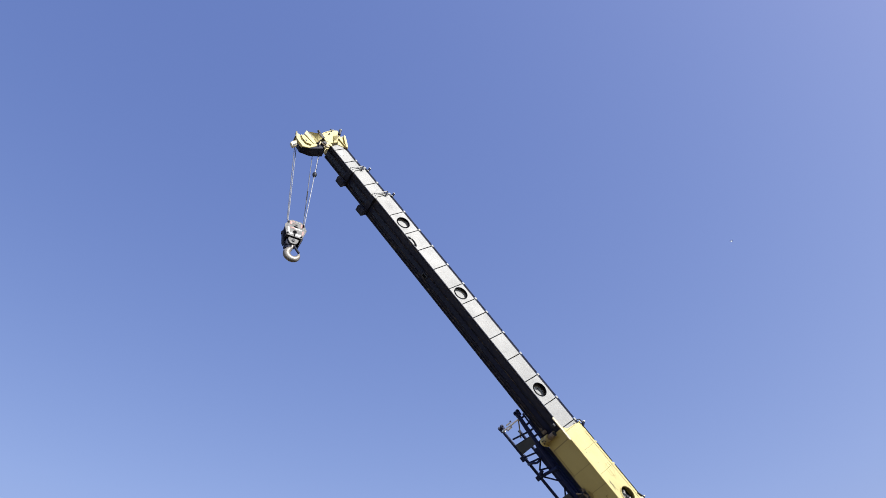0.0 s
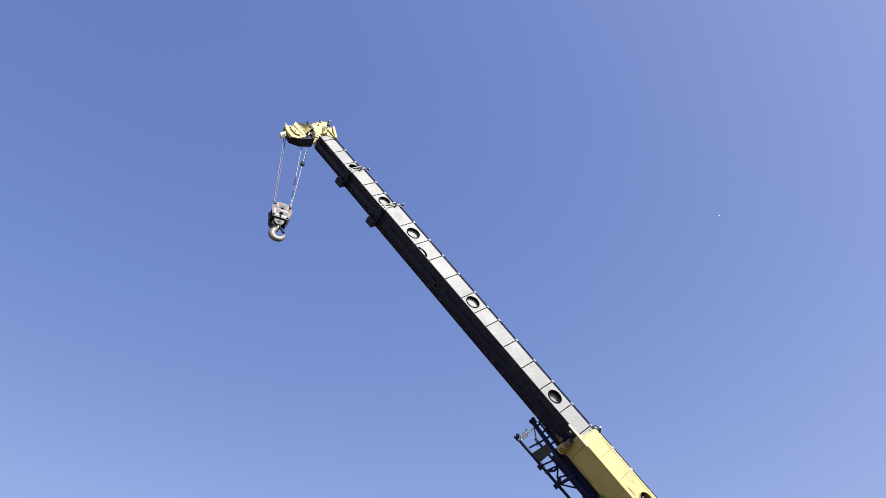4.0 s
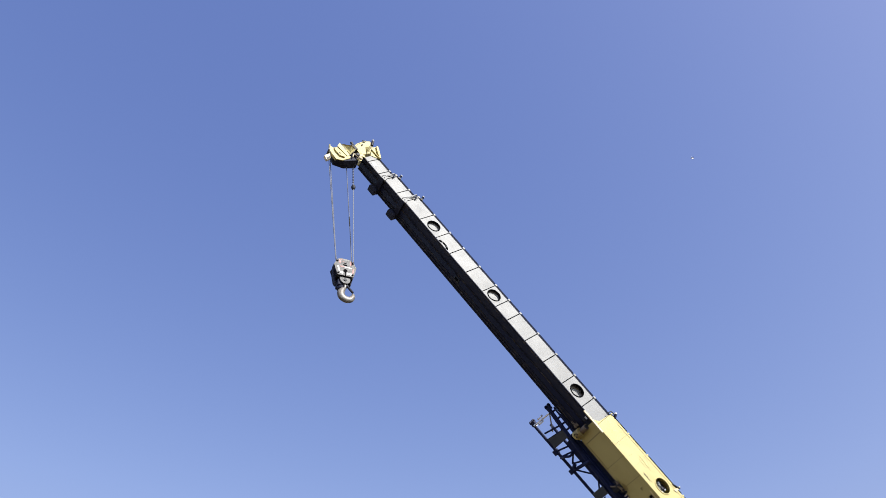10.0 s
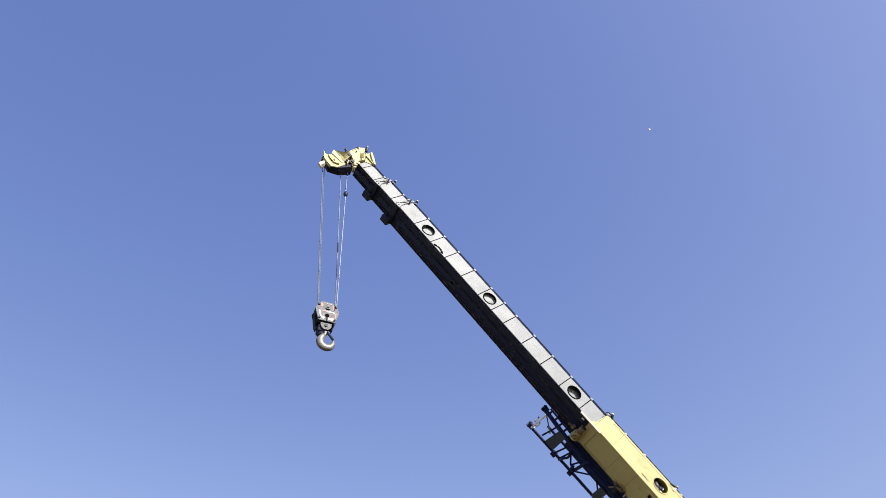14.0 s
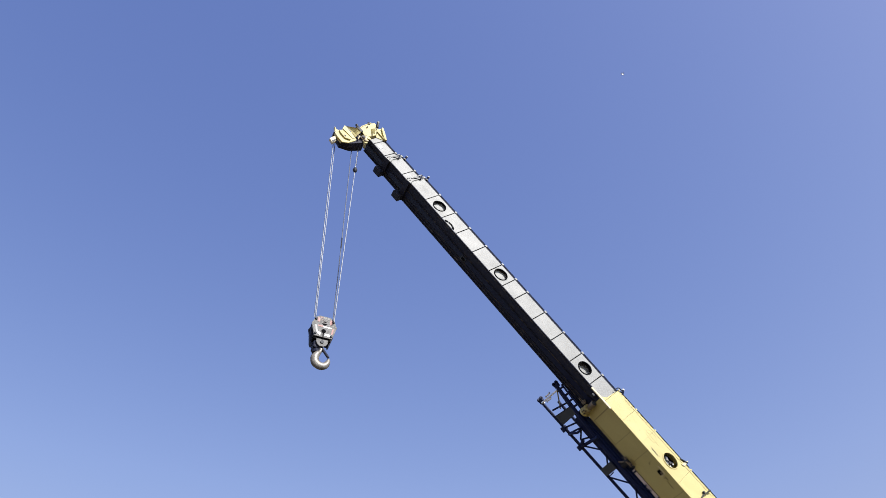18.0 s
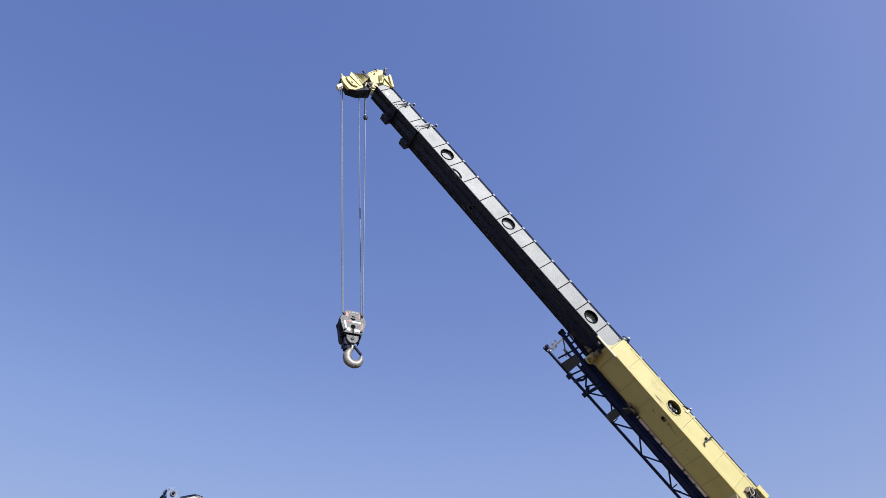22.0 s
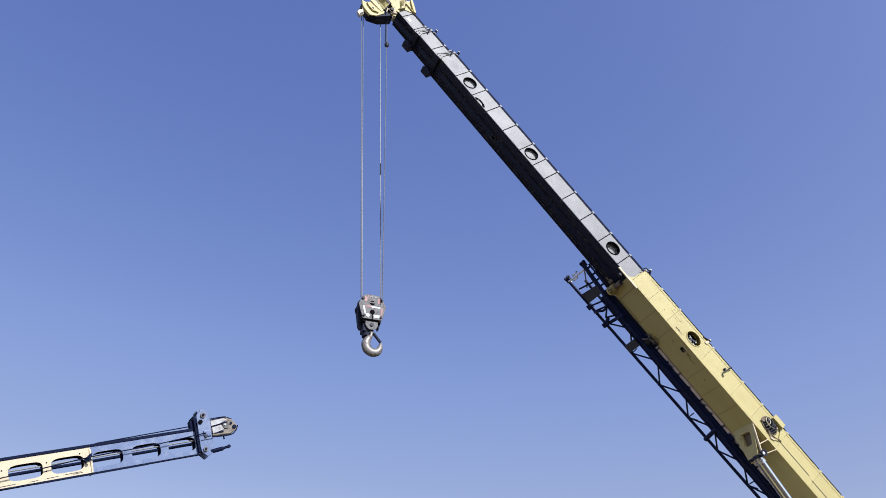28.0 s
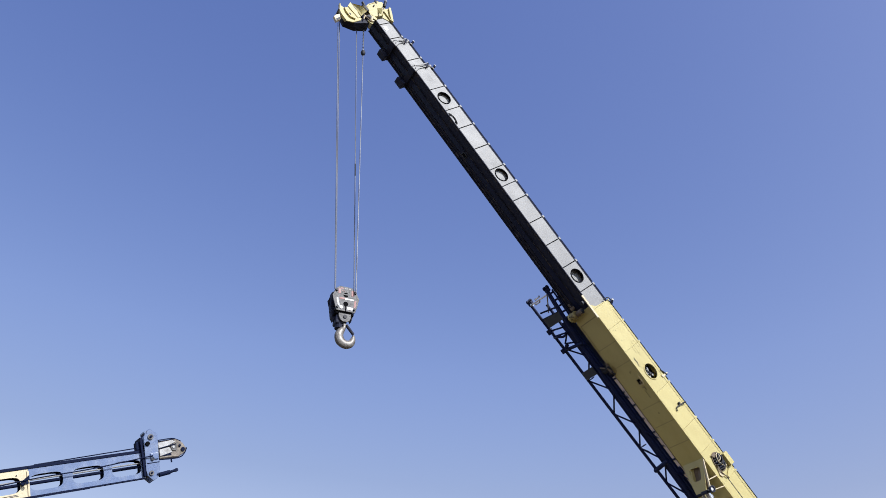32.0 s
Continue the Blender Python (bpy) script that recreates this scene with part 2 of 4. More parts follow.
def tube(path, radii, sides=12, steps=6):
    """A smooth tube of changing thickness through the points of a path."""
    pts, rs = [], []
    p = [Vector(q) for q in path]
    for i in range(len(p) - 1):
        a, b, c, d = p[max(i - 1, 0)], p[i], p[i + 1], p[min(i + 2, len(p) - 1)]
        for k in range(steps):
            t = k / steps
            pts.append(0.5 * (2 * b + (c - a) * t + (2 * a - 5 * b + 4 * c - d) * t * t + (3 * b - a - 3 * c + d) * t ** 3))
            rs.append(radii[i] + (radii[i + 1] - radii[i]) * t)
    pts.append(p[-1])
    rs.append(radii[-1])
    bm = bmesh.new()
    rings = []
    side = None
    for i, q in enumerate(pts):
        way = (pts[min(i + 1, len(pts) - 1)] - pts[max(i - 1, 0)]).normalized()
        if side is None:
            side = way.orthogonal().normalized()
        side = (side - way * side.dot(way)).normalized()
        up = way.cross(side)
        rings.append([bm.verts.new(q + rs[i] * (cos(2 * pi * k / sides) * side + sin(2 * pi * k / sides) * up)) for k in range(sides)])
    for a, b in zip(rings, rings[1:]):
        for k in range(sides):
            bm.faces.new((a[k], a[(k + 1) % sides], b[(k + 1) % sides], b[k]))
    bm.faces.new(rings[0][::-1])
    bm.faces.new(rings[-1])
    return bm


def holed(x0, x1, z0, z1, y0, y1, cx, cz, rx, rz, sides=28, power=2.0):
    """A rectangular plate with an oval hole through it."""
    bm = bmesh.new()
    def square(a):
        c, s = cos(a), sin(a)
        k = min(((x1 - cx) if c > 0 else (cx - x0)) / max(abs(c), 1e-6), ((z1 - cz) if s > 0 else (cz - z0)) / max(abs(s), 1e-6))
        return cx + k * c, cz + k * s
    angles = [2 * pi * i / sides for i in range(sides)]
    angles += [math.atan2(z - cz, x - cx) % (2 * pi) for x in (x0, x1) for z in (z0, z1)]
    angles = sorted(set(round(a, 5) for a in angles))
    rings = []
    for y in (y0, y1):
        inner = []
        for a in angles:
            k = (abs(cos(a)) ** power + abs(sin(a) * rx / rz) ** power) ** (-1 / power)
            inner.append(bm.verts.new((cx + rx * k * cos(a), y, cz + rx * k * sin(a))))
        outer = [bm.verts.new((square(a)[0], y, square(a)[1])) for a in angles]
        rings.append((inner, outer))
    (i0, o0), (i1, o1) = rings
    k = len(angles)
    for i in range(k):
        j = (i + 1) % k
        bm.faces.new((i0[i], i0[j], o0[j], o0[i]))
        bm.faces.new((i1[i], o1[i], o1[j], i1[j]))
        bm.faces.new((i0[i], i1[i], i1[j], i0[j]))
        bm.faces.new((o0[i], o0[j], o1[j], o1[i]))
    return bm


def smooth_oval(cx, y, cz, rx, rz, sides=28):
    """A thin oval plate that faces y."""
    return prism([(cx + rx * cos(2 * pi * i / sides), cz + rz * sin(2 * pi * i / sides)) for i in range(sides)], y, y + 0.003)


def hoop(cx, cy, cz, rx, rz, thick, depth, sides=32):
    """An oval rim round a hole in a plate that faces y."""
    bm = bmesh.new()
    loops = []
    for dr, dy in ((0, depth), (thick, depth), (thick, -depth), (0, -depth)):
        loops.append([bm.verts.new((cx + (rx + dr) * cos(2 * pi * i / sides), cy + dy, cz + (rz + dr) * sin(2 * pi * i / sides))) for i in range(sides)])
    for a in range(4):
        for i in range(sides):
            j = (i + 1) % sides
            bm.faces.new((loops[a][i], loops[a][j], loops[(a + 1) % 4][j], loops[(a + 1) % 4][i]))
    return bm


def sheave(cx, cy, cz, r, width, sides=32):
    """A grooved rope wheel whose axle lies along y."""
    bm = bmesh.new()
    rings = []
    for y, q in ((-0.5, 0.25), (-0.5, 1.0), (-0.3, 1.0), (-0.08, 0.88), (0.08, 0.88), (0.3, 1.0), (0.5, 1.0), (0.5, 0.25)):
        rings.append([bm.verts.new((cx + r * q * cos(2 * pi * i / sides), cy + y * width, cz + r * q * sin(2 * pi * i / sides))) for i in range(sides)])
    for a in range(len(rings)):
        b = (a + 1) % len(rings)
        for i in range(sides):
            j = (i + 1) % sides
            bm.faces.new((rings[a][i], rings[a][j], rings[b][j], rings[b][i]))
    return bm


def torus(m, big, small, bm=None, sides=12, ring=8, stretch=1.0):
    bm = bm or bmesh.new()
    vs = [[bm.verts.new(m @ Vector(((big + small * cos(2 * pi * j / ring)) * cos(2 * pi * i / sides), (big + small * cos(2 * pi * j / ring)) * sin(2 * pi * i / sides) * stretch, small * sin(2 * pi * j / ring)))) for j in range(ring)] for i in range(sides)]
    for i in range(sides):
        for j in range(ring):
            bm.faces.new((vs[i][j], vs[(i + 1) % sides][j], vs[(i + 1) % sides][(j + 1) % ring], vs[i][(j + 1) % ring]))
    return bm


# ---- ground ----
# never in view; its brown is chosen for warm light bounced onto undersides
bm = bmesh.new()
bmesh.ops.create_grid(bm, x_segments=40, y_segments=40, size=2400)
tagged(link("ground", bm, GROUND), "unseen brown ground, coloured for warm bounce light", "ground", kind="structure")

# ---- the mobile crane: boom space is x up the boom, y towards its near side, z away from its underside ----
AX, AN, AH = Vector((-0.5749, -0.2540, 0.7778)), Vector((0.4041, -0.9147, 0.0)), Vector((0.7115, 0.3143, 0.6285))
BOOM = Matrix.Translation((1.158, 12.988, 13.893)) @ Matrix((AX, AN, AH)).transposed().to_4x4()
BASE = Vector((8.3, 16.1, 0.0))
CRANE_YAW = math.degrees(math.atan2(AX.y, AX.x))
crane = tagged(new("mobile_crane"), "yellow mobile crane with grey telescopic boom raised, folded lattice jib", "crane")
crane.matrix_world = pose(BASE.x, BASE.y, 0, 0, 0, CRANE_YAW)
TO_BOOM = crane.matrix_world.inverted() @ BOOM


def boom_part(name, bm, mat, label=""):
    """A part of the crane whose mesh is laid out in boom space."""
    ob = part(name, bm, mat, crane, label)
    ob.matrix_local = TO_BOOM
    return ob


def section(name, x0, x1, y0, y1, z0, z1, seams, holes, label, first, deep=-99.0):
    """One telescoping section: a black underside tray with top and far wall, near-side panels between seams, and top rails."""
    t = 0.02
    # underside, top and far wall share one near-black colour; near panels are grey
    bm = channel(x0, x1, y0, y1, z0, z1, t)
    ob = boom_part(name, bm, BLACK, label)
    ym = (y0 + y1) / 2 - 0.05
    part("slide_strip", box(x0, x1, ym - 0.075, ym + 0.075, z0 - 0.014, z0 - 0.002, 0.004), SLIDE, ob, "slide strip coloured navy for reflected sky")
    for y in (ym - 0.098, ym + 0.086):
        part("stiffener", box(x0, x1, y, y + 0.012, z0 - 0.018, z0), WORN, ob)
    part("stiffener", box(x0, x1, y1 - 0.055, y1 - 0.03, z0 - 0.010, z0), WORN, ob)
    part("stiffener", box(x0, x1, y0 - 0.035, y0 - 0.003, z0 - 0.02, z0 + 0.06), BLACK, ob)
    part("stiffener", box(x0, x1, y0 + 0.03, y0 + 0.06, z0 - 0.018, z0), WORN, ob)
    cuts = [first] + [s for s in seams] + [x0]
    for a, b in zip(cuts, cuts[1:]):
        g, yn = 0.011, y1 - (0.045 if a <= deep else 0.0)
        hole = [h for h in holes if b < h[0] < a]
        if hole:
            hx, hz, rx, rz = hole[0]
            bm = holed(b + g, a - g, z0 + t + 0.002, z1 - t - 0.002, yn - t, yn, hx, hz, rx, rz)
            part("rim", hoop(hx, yn - 0.005, hz, rx - 0.004, rz - 0.004, 0.022, 0.016), VOID, ob, "black rim of a round opening")
        else:
            bm = box(b + g, a - g, yn - t, yn, z0 + t + 0.002, z1 - t - 0.002, 0.004)
        part("panel", bm, GREY, ob, "light grey painted steel side panel")
        part("rail", box(b + 0.05, a - 0.035, y1 - 0.04, y1 + 0.006, z1 + 0.003, z1 + 0.046, 0.004), NAVY, ob)
        part("rail_clip", box(a - 0.035, a + 0.03, y1 - 0.045, y1 + 0.010, z1 + 0.001, z1 + 0.052, 0.006), GREY, ob)
    return ob


def collar(ob, x, y0, y1, z0, z1, lamp=True):
    """The reinforced end of a section with its wear-pad block, corner plate, cable and lamp."""
    part("collar_bar", box(x - 0.13, x + 0.03, y0 - 0.05, y1 + 0.028, z0 - 0.05, z0 - 0.003, 0.01), BLACK, ob)
    part("collar_bar", box(x - 0.13, x + 0.03, y0 - 0.05, y0 - 0.003, z0, z1, 0.01), BLACK, ob)
    part("collar_bar", box(x - 0.10, x - 0.04, y1 + 0.002, y1 + 0.022, z0 + 0.06, z1 - 0.02, 0.006), GREY, ob)
    part("wear_pad_block", box(x - 0.12, x + 0.13, y0 - 0.07, y0 + 0.12, z0 - 0.17, z0 - 0.05, 0.02), BLACK, ob)
    part("corner_plate", prism([(x - 0.16, z0 - 0.035), (x + 0.05, z0 - 0.06), (x + 0.07, z0 + 0.03), (x - 0.02, z0 + 0.10), (x - 0.12, z0 + 0.08)], y1 + 0.004, y1 + 0.035, 0.006), GREY, ob, "light grey bolted corner plate")
    for dx, dz in ((-0.07, 0.02), (0.0, 0.045), (0.0, -0.01)):
        part("bolt", rod((x + dx, y1 + 0.034, z0 + dz), (x + dx, y1 + 0.05, z0 + dz), 0.014, 8), DARK, ob)
    part("end_band", box(x - 0.005, x + 0.022, y1 + 0.002, y1 + 0.016, z0 + 0.06, z1 + 0.01, 0.004), GREY, ob)
    part("strap", rod((x + 0.03, y1 + 0.03, z0 + 0.05), (x - 0.15, y1 + 0.03, z1 - 0.10), 0.005, 6), DARK, ob)
    part("cable", rod((x - 0.02, y1 + 0.03, z0 + 0.09), (x - 0.08, y1 + 0.03, z1 - 0.05), 0.007, 6), RUBBER, ob)
    part("latch", rod((x - 0.13, y1 + 0.03, z1 - 0.17), (x - 0.03, y1 + 0.04, z1 - 0.03), 0.018, 8), BLACK, ob)
    if lamp:
        foot, tip = Vector((x - 0.19, y1 - 0.005, z1 + 0.01)), Vector((x - 0.13, y1 + 0.01, z1 + 0.135))
        lt = part("marker_post", rod(foot, tip, 0.031, 14), NAVY, ob, "dark blue marker post")
        part("cap", rod(tip + (tip - foot) * 0.01, tip + (tip - foot) * 0.16, 0.033, 14), WHITE, lt, "pale cap")
        part("collar_ring", rod(foot, foot + (tip - foot) * 0.2, 0.042, 14), GREY, lt)


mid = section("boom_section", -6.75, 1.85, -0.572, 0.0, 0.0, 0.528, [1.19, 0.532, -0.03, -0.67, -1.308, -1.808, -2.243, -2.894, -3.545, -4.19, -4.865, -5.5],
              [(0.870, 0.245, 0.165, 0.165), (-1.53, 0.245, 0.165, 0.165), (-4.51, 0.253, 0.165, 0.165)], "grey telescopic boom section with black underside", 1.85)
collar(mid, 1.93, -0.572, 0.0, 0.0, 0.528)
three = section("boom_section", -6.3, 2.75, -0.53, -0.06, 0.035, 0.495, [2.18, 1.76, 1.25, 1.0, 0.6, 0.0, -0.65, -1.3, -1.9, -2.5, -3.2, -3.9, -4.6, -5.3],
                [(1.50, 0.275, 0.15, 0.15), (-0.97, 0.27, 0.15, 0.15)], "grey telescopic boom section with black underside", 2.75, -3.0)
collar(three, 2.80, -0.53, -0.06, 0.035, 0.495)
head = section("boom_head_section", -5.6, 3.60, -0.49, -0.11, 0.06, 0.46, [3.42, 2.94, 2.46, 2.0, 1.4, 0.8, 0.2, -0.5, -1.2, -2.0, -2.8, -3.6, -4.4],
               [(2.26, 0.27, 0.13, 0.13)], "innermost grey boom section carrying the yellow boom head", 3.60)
part("label_patch", box(3.20, 3.34, -0.107, -0.104, 0.13, 0.24), WHITE, head, "small white label plate")

# fixed yellow base section
bm = channel(-14.6, -5.36, -0.625, 0.045, -0.045, 0.56, 0.025)
base = boom_part("boom_base_section", bm, YELLOW, "yellow box-shaped base section of the boom")
BASE_SEAMS = [-5.92, -6.52, -7.62, -8.57, -9.18, -9.95, -10.95, -11.6, -12.6]
cuts = [-5.36] + BASE_SEAMS + [-14.6]
for a, b in zip(cuts, cuts[1:]):
    if b < -7.19 < a:
        bm = holed(b + 0.002, a - 0.002, -0.018, 0.533, 0.02, 0.045, -7.19, 0.27, 0.19, 0.17)
    else:
        bm = box(b + 0.002, a - 0.002, 0.02, 0.045, -0.018, 0.533, 0.003)
    part("panel", bm, YELLOW, base, "yellow painted steel side panel")
    part("rail", box(b + 0.05, a - 0.04, 0.0, 0.045, 0.563, 0.592, 0.004), VOID, base)
    part("rail_clip", box(a - 0.025, a + 0.015, -0.005, 0.050, 0.548, 0.598, 0.008), YELLOW, base)
part("rim", hoop(-7.19, 0.045, 0.27, 0.185, 0.165, 0.02, 0.012), YELLOW, base)


# yellow base: its front frame, fittings and underside
part("corner_bar", box(-5.56, -4.95, 0.048, 0.075, -0.115, -0.060, 0.006), CREAM, base, "pale yellow bar along the front corner")
# thin brown strip painted as the shadow line beneath the bar
part("corner_seam", box(-5.56, -5.23, 0.046, 0.049, -0.058, -0.046), RUST_SHADE, base)
part("front_frame", box(-5.36, -5.22, -0.652, -0.628, -0.06, 0.56, 0.008), YELLOW, base)
part("front_frame", prism([(-5.358, -0.045), (-5.22, -0.045), (-5.33, 0.10), (-5.345, 0.44), (-5.358, 0.50)], 0.02, 0.045, 0.004), YELLOW, base)
part("front_frame", box(-5.36, -5.24, -0.60, 0.0, -0.045, -0.025, 0.006), YELLOW, base)
lug = part("pad_housing", rod((-5.225, -0.60, -0.115), (-5.225, -0.545, -0.115), 0.105, 24), YELLOW, base, "round yellow roller flange")
# rollers are coloured brown to imitate the shadow they sit in
smooth(part("roller", rod((-5.225, -0.545, -0.115), (-5.225, -0.40, -0.115), 0.098, 24), STAIN_SHADE, lug, "yellow roller, browned for shade"))
part("roller_end", rod((-5.225, -0.40, -0.115), (-5.225, -0.392, -0.115), 0.080, 20), STAIN_SHADE, lug)
smooth(part("roller", rod((-5.235, -0.375, -0.090), (-5.235, -0.20, -0.090), 0.068, 22), RUST_SHADE, lug, "brown roller, darkened for shade"))
part("roller_end", rod((-5.235, -0.20, -0.090), (-5.235, -0.192, -0.090), 0.054, 22), DARK, lug)
for dx, dy in ((-0.04, -0.52), (0.035, -0.53), (-0.01, -0.44), (0.02, -0.47)):
    part("bolt", rod((-5.225 + dx, dy, -0.222), (-5.225 + dx, dy, -0.20), 0.013, 8), DARK, lug)
# brown and dark pads: their shade is put into the colour
part("pad_block", box(-5.10, -5.02, -0.46, -0.38, -0.13, -0.03, 0.02), RUST_SHADE, base)
part("pad_block", box(-5.13, -5.05, -0.14, -0.05, -0.10, -0.03, 0.02), DARK, base)
part("pad_arm", rod((-5.04, -0.42, -0.06), (-4.98, -0.42, -0.10), 0.012, 8), RUST_SHADE, base, "rusty eye bolt")
part("pad_arm", torus(Matrix.Translation((-4.96, -0.42, -0.11)) @ pose(0, 0, 0, 90, 0, 0), 0.026, 0.009), RUST_SHADE, base)
part("pad_plate", prism([(-5.36, -0.047), (-5.30, -0.17), (-5.20, -0.19), (-5.12, -0.047)], -0.625, -0.61, 0.004), YELLOW, base)
lamp = part("marker_post", rod((-5.49, 0.03, 0.565), (-5.43, 0.045, 0.665), 0.031, 12), NAVY, base, "dark blue marker post")
part("cap", rod((-5.428, 0.045, 0.668), (-5.41, 0.048, 0.70), 0.033, 12), WHITE, lamp, "pale cap")
part("cable", tube([(-5.30, 0.05, 0.44), (-5.32, 0.09, 0.56), (-5.44, 0.07, 0.60)], [0.012, 0.012, 0.012], 6), RUBBER, base)
for u in (-6.20, -6.72, -7.80, -8.28, -8.80):
    part("weld_seam", box(u - 0.005, u + 0.005, -0.60, 0.03, -0.0475, -0.0455), YELLOW_LINE, base)
part("edge_strip", box(-6.22, -5.5, -0.585, -0.568, -0.052, -0.0455), YELLOW_LINE, base)
part("edge_strip", box(-5.52, -5.5, -0.568, -0.02, -0.050, -0.0455), YELLOW_LINE, base)
hatch = part("inspection_opening", box(-7.31, -7.10, -0.19, -0.05, -0.0535, -0.0455, 0.002), YELLOW, base, "small opening in the underside")
# black plate paints the shade inside the opening, which isn't cut
part("dark_inside", box(-7.285, -7.165, -0.172, -0.075, -0.056, -0.054), VOID, hatch)
part("valve", box(-7.29, -7.22, -0.125, -0.085, -0.066, -0.056, 0.004), RUST_SHADE, hatch)
part("rim", box(-7.315, -7.30, -0.19, -0.05, -0.066, -0.0455, 0.002), CREAM, hatch)
part("lip", box(-7.31, -7.09, -0.05, -0.04, -0.064, -0.0455, 0.002), CREAM, hatch)
for x0, x1, y0, y1, mat in ((-6.99, -6.93, -0.20, -0.19, YELLOW_LINE), (-6.94, -6.93, -0.20, -0.13, YELLOW_LINE), (-7.45, -7.36, -0.102, -0.092, RUST_SHADE), (-7.38, -7.368, -0.17, -0.092, RUST_SHADE), (-7.64, -7.45, -0.15, -0.143, YELLOW_LINE)):
    part("angle_bar", box(x0, x1, y0, y1, -0.058, -0.0455), mat, base)
part("edge_bead", box(-14.5, -5.40, -0.632, -0.618, -0.056, -0.0405, 0.003), RUST_SHADE, base, "brown bead along the far lower edge")
part("drain_hole", rod((-8.02, -0.22, -0.048), (-8.02, -0.22, -0.0455), 0.014, 10), VOID, base)
for x, y, rx, ry in ((-6.72, -0.53, 0.10, 0.06), (-6.56, -0.57, 0.05, 0.03)):
    blot = [(0.75 + 0.25 * random.random()) for _ in range(22)]
    stain = prism([(rx * q * cos(2 * pi * i / 22), ry * q * sin(2 * pi * i / 22)) for i, q in enumerate(blot)], 0, 0.002)
    for v in stain.verts:
        v.co = Vector((x + v.co.x, y + v.co.z, -0.0458 - v.co.y))
    part("grease_stain", stain, STAIN_SHADE, base, "brown grease stain")
part("edge_line", box(-14.5, -5.6, 0.0455, 0.049, 0.494, 0.502), YELLOW_LINE, base)
# markings on the near side
for i in range(4):
    part("marking", box(-6.80 - 0.065 * i, -6.76 - 0.065 * i, 0.0455, 0.048, 0.055 + 0.012 * i, 0.085 + 0.01 * (i % 2)), RUBBER, base, "small black bar marking")
part("marking", prism([(-6.72, 0.09), (-6.76, 0.075), (-6.96, 0.045), (-6.96, 0.052), (-6.77, 0.088)], 0.0455, 0.048), RUBBER, base, "small black bar marking")
for a, b in (((-6.47, 0.26), (-6.42, 0.42)), ((-6.42, 0.42), (-6.62, 0.44)), ((-6.62, 0.44), (-6.74, 0.34)), ((-6.74, 0.34), (-6.68, 0.24)), ((-6.68, 0.24), (-6.47, 0.26)), ((-6.40, 0.34), (-6.80, 0.30))):
    part("marking_line", rod((a[0], 0.046, a[1]), (b[0], 0.046, b[1]), 0.0017, 5), YELLOW_LINE, base)
for u, h in ((-5.98, 0.08), (-6.02, 0.14), (-6.28, 0.10), (-6.30, 0.17)):
    part("rivet", rod((u, 0.044, h), (u, 0.050, h), 0.007, 8), DARK, base)
part("lifting_lug", prism([(-7.40, 0.45), (-7.475, 0.47), (-7.472, 0.58), (-7.462, 0.68), (-7.440, 0.69), (-7.425, 0.57)], 0.047, 0.062, 0.004), CREAM, base, "yellow lifting lug on the top edge")
part("lifting_lug", rod((-7.30, 0.05, 0.55), (-7.48, 0.07, 0.62), 0.016, 8), DARK, base)
handle = part("latch_handle", tube([(-8.20, 0.06, 0.17), (-8.13, 0.075, 0.22), (-8.145, 0.085, 0.36), (-8.16, 0.09, 0.47)], [0.012, 0.011, 0.012, 0.010], 8), DARK, base, "brown latch handle")
part("latch_base", box(-8.13, -8.08, 0.046, 0.09, 0.34, 0.385, 0.006), DARK, handle)
part("latch_tip", rod((-8.16, 0.09, 0.47), (-8.17, 0.095, 0.53), 0.019, 10), DARK, handle)
# black plate behind the hole stands in for its dark interior
part("inner_fitting", box(-7.32, -7.06, -0.10, -0.07, 0.10, 0.44, 0.01), VOID, base)
part("inner_fitting", prism([(-7.06, 0.20), (-7.14, 0.34), (-7.22, 0.30), (-7.24, 0.20), (-7.12, 0.15)], -0.065, -0.03, 0.008), GREY, base)
part("inner_fitting", box(-7.30, -7.26, -0.05, -0.02, 0.16, 0.24, 0.008), WHITE, base)
part("inner_fitting", rod((-7.22, 0.0, 0.24), (-7.22, 0.03, 0.24), 0.03, 10), DARK, base)
part("inner_fitting", box(-7.13, -7.07, -0.06, -0.03, 0.31, 0.35, 0.01), WHITE, base)
part("inner_fitting", rod((-7.10, -0.01, 0.22), (-7.28, -0.01, 0.34), 0.012, 8), DARK, base)
part("inner_fitting", rod((-7.30, -0.02, 0.30), (-7.26, -0.02, 0.34), 0.018, 8), WHITE, base)
# hose drum and its box on the near side
drum = part("hose_guide", hoop(-9.56, 0.056, 0.27, 0.20, 0.15, 0.016, 0.010), RUST_SHADE, base, "oval opening full of dark hoses")
# flat black oval gives the opening its inner shade
part("recess", smooth_oval(-9.56, 0.0465, 0.27, 0.20, 0.15), VOID, drum)
for k, (dx, r, mat) in enumerate(((0.09, 0.11, RUBBER), (0.04, 0.14, BLACK), (-0.02, 0.15, RUBBER), (-0.08, 0.15, BLACK), (-0.13, 0.13, RUBBER), (0.05, 0.10, CREAM))):
    x, y = -9.53 + dx, 0.062 + 0.012 * (k % 3)
    part("hose", tube([(x + 0.05, y, 0.27 + r), (x - 0.02, y + 0.03, 0.27 + 0.5 * r), (x - 0.05, y + 0.04, 0.27 - 0.2 * r), (x - 0.03, y, 0.27 - r)], [0.016 if mat is not CREAM else 0.008] * 4, 8), mat, drum)
part("hose", tube([(-9.56, 0.08, 0.13), (-9.68, 0.09, 0.10), (-9.80, 0.08, 0.13), (-9.92, 0.07, 0.19)], [0.011] * 4, 8), RUST_SHADE, drum)
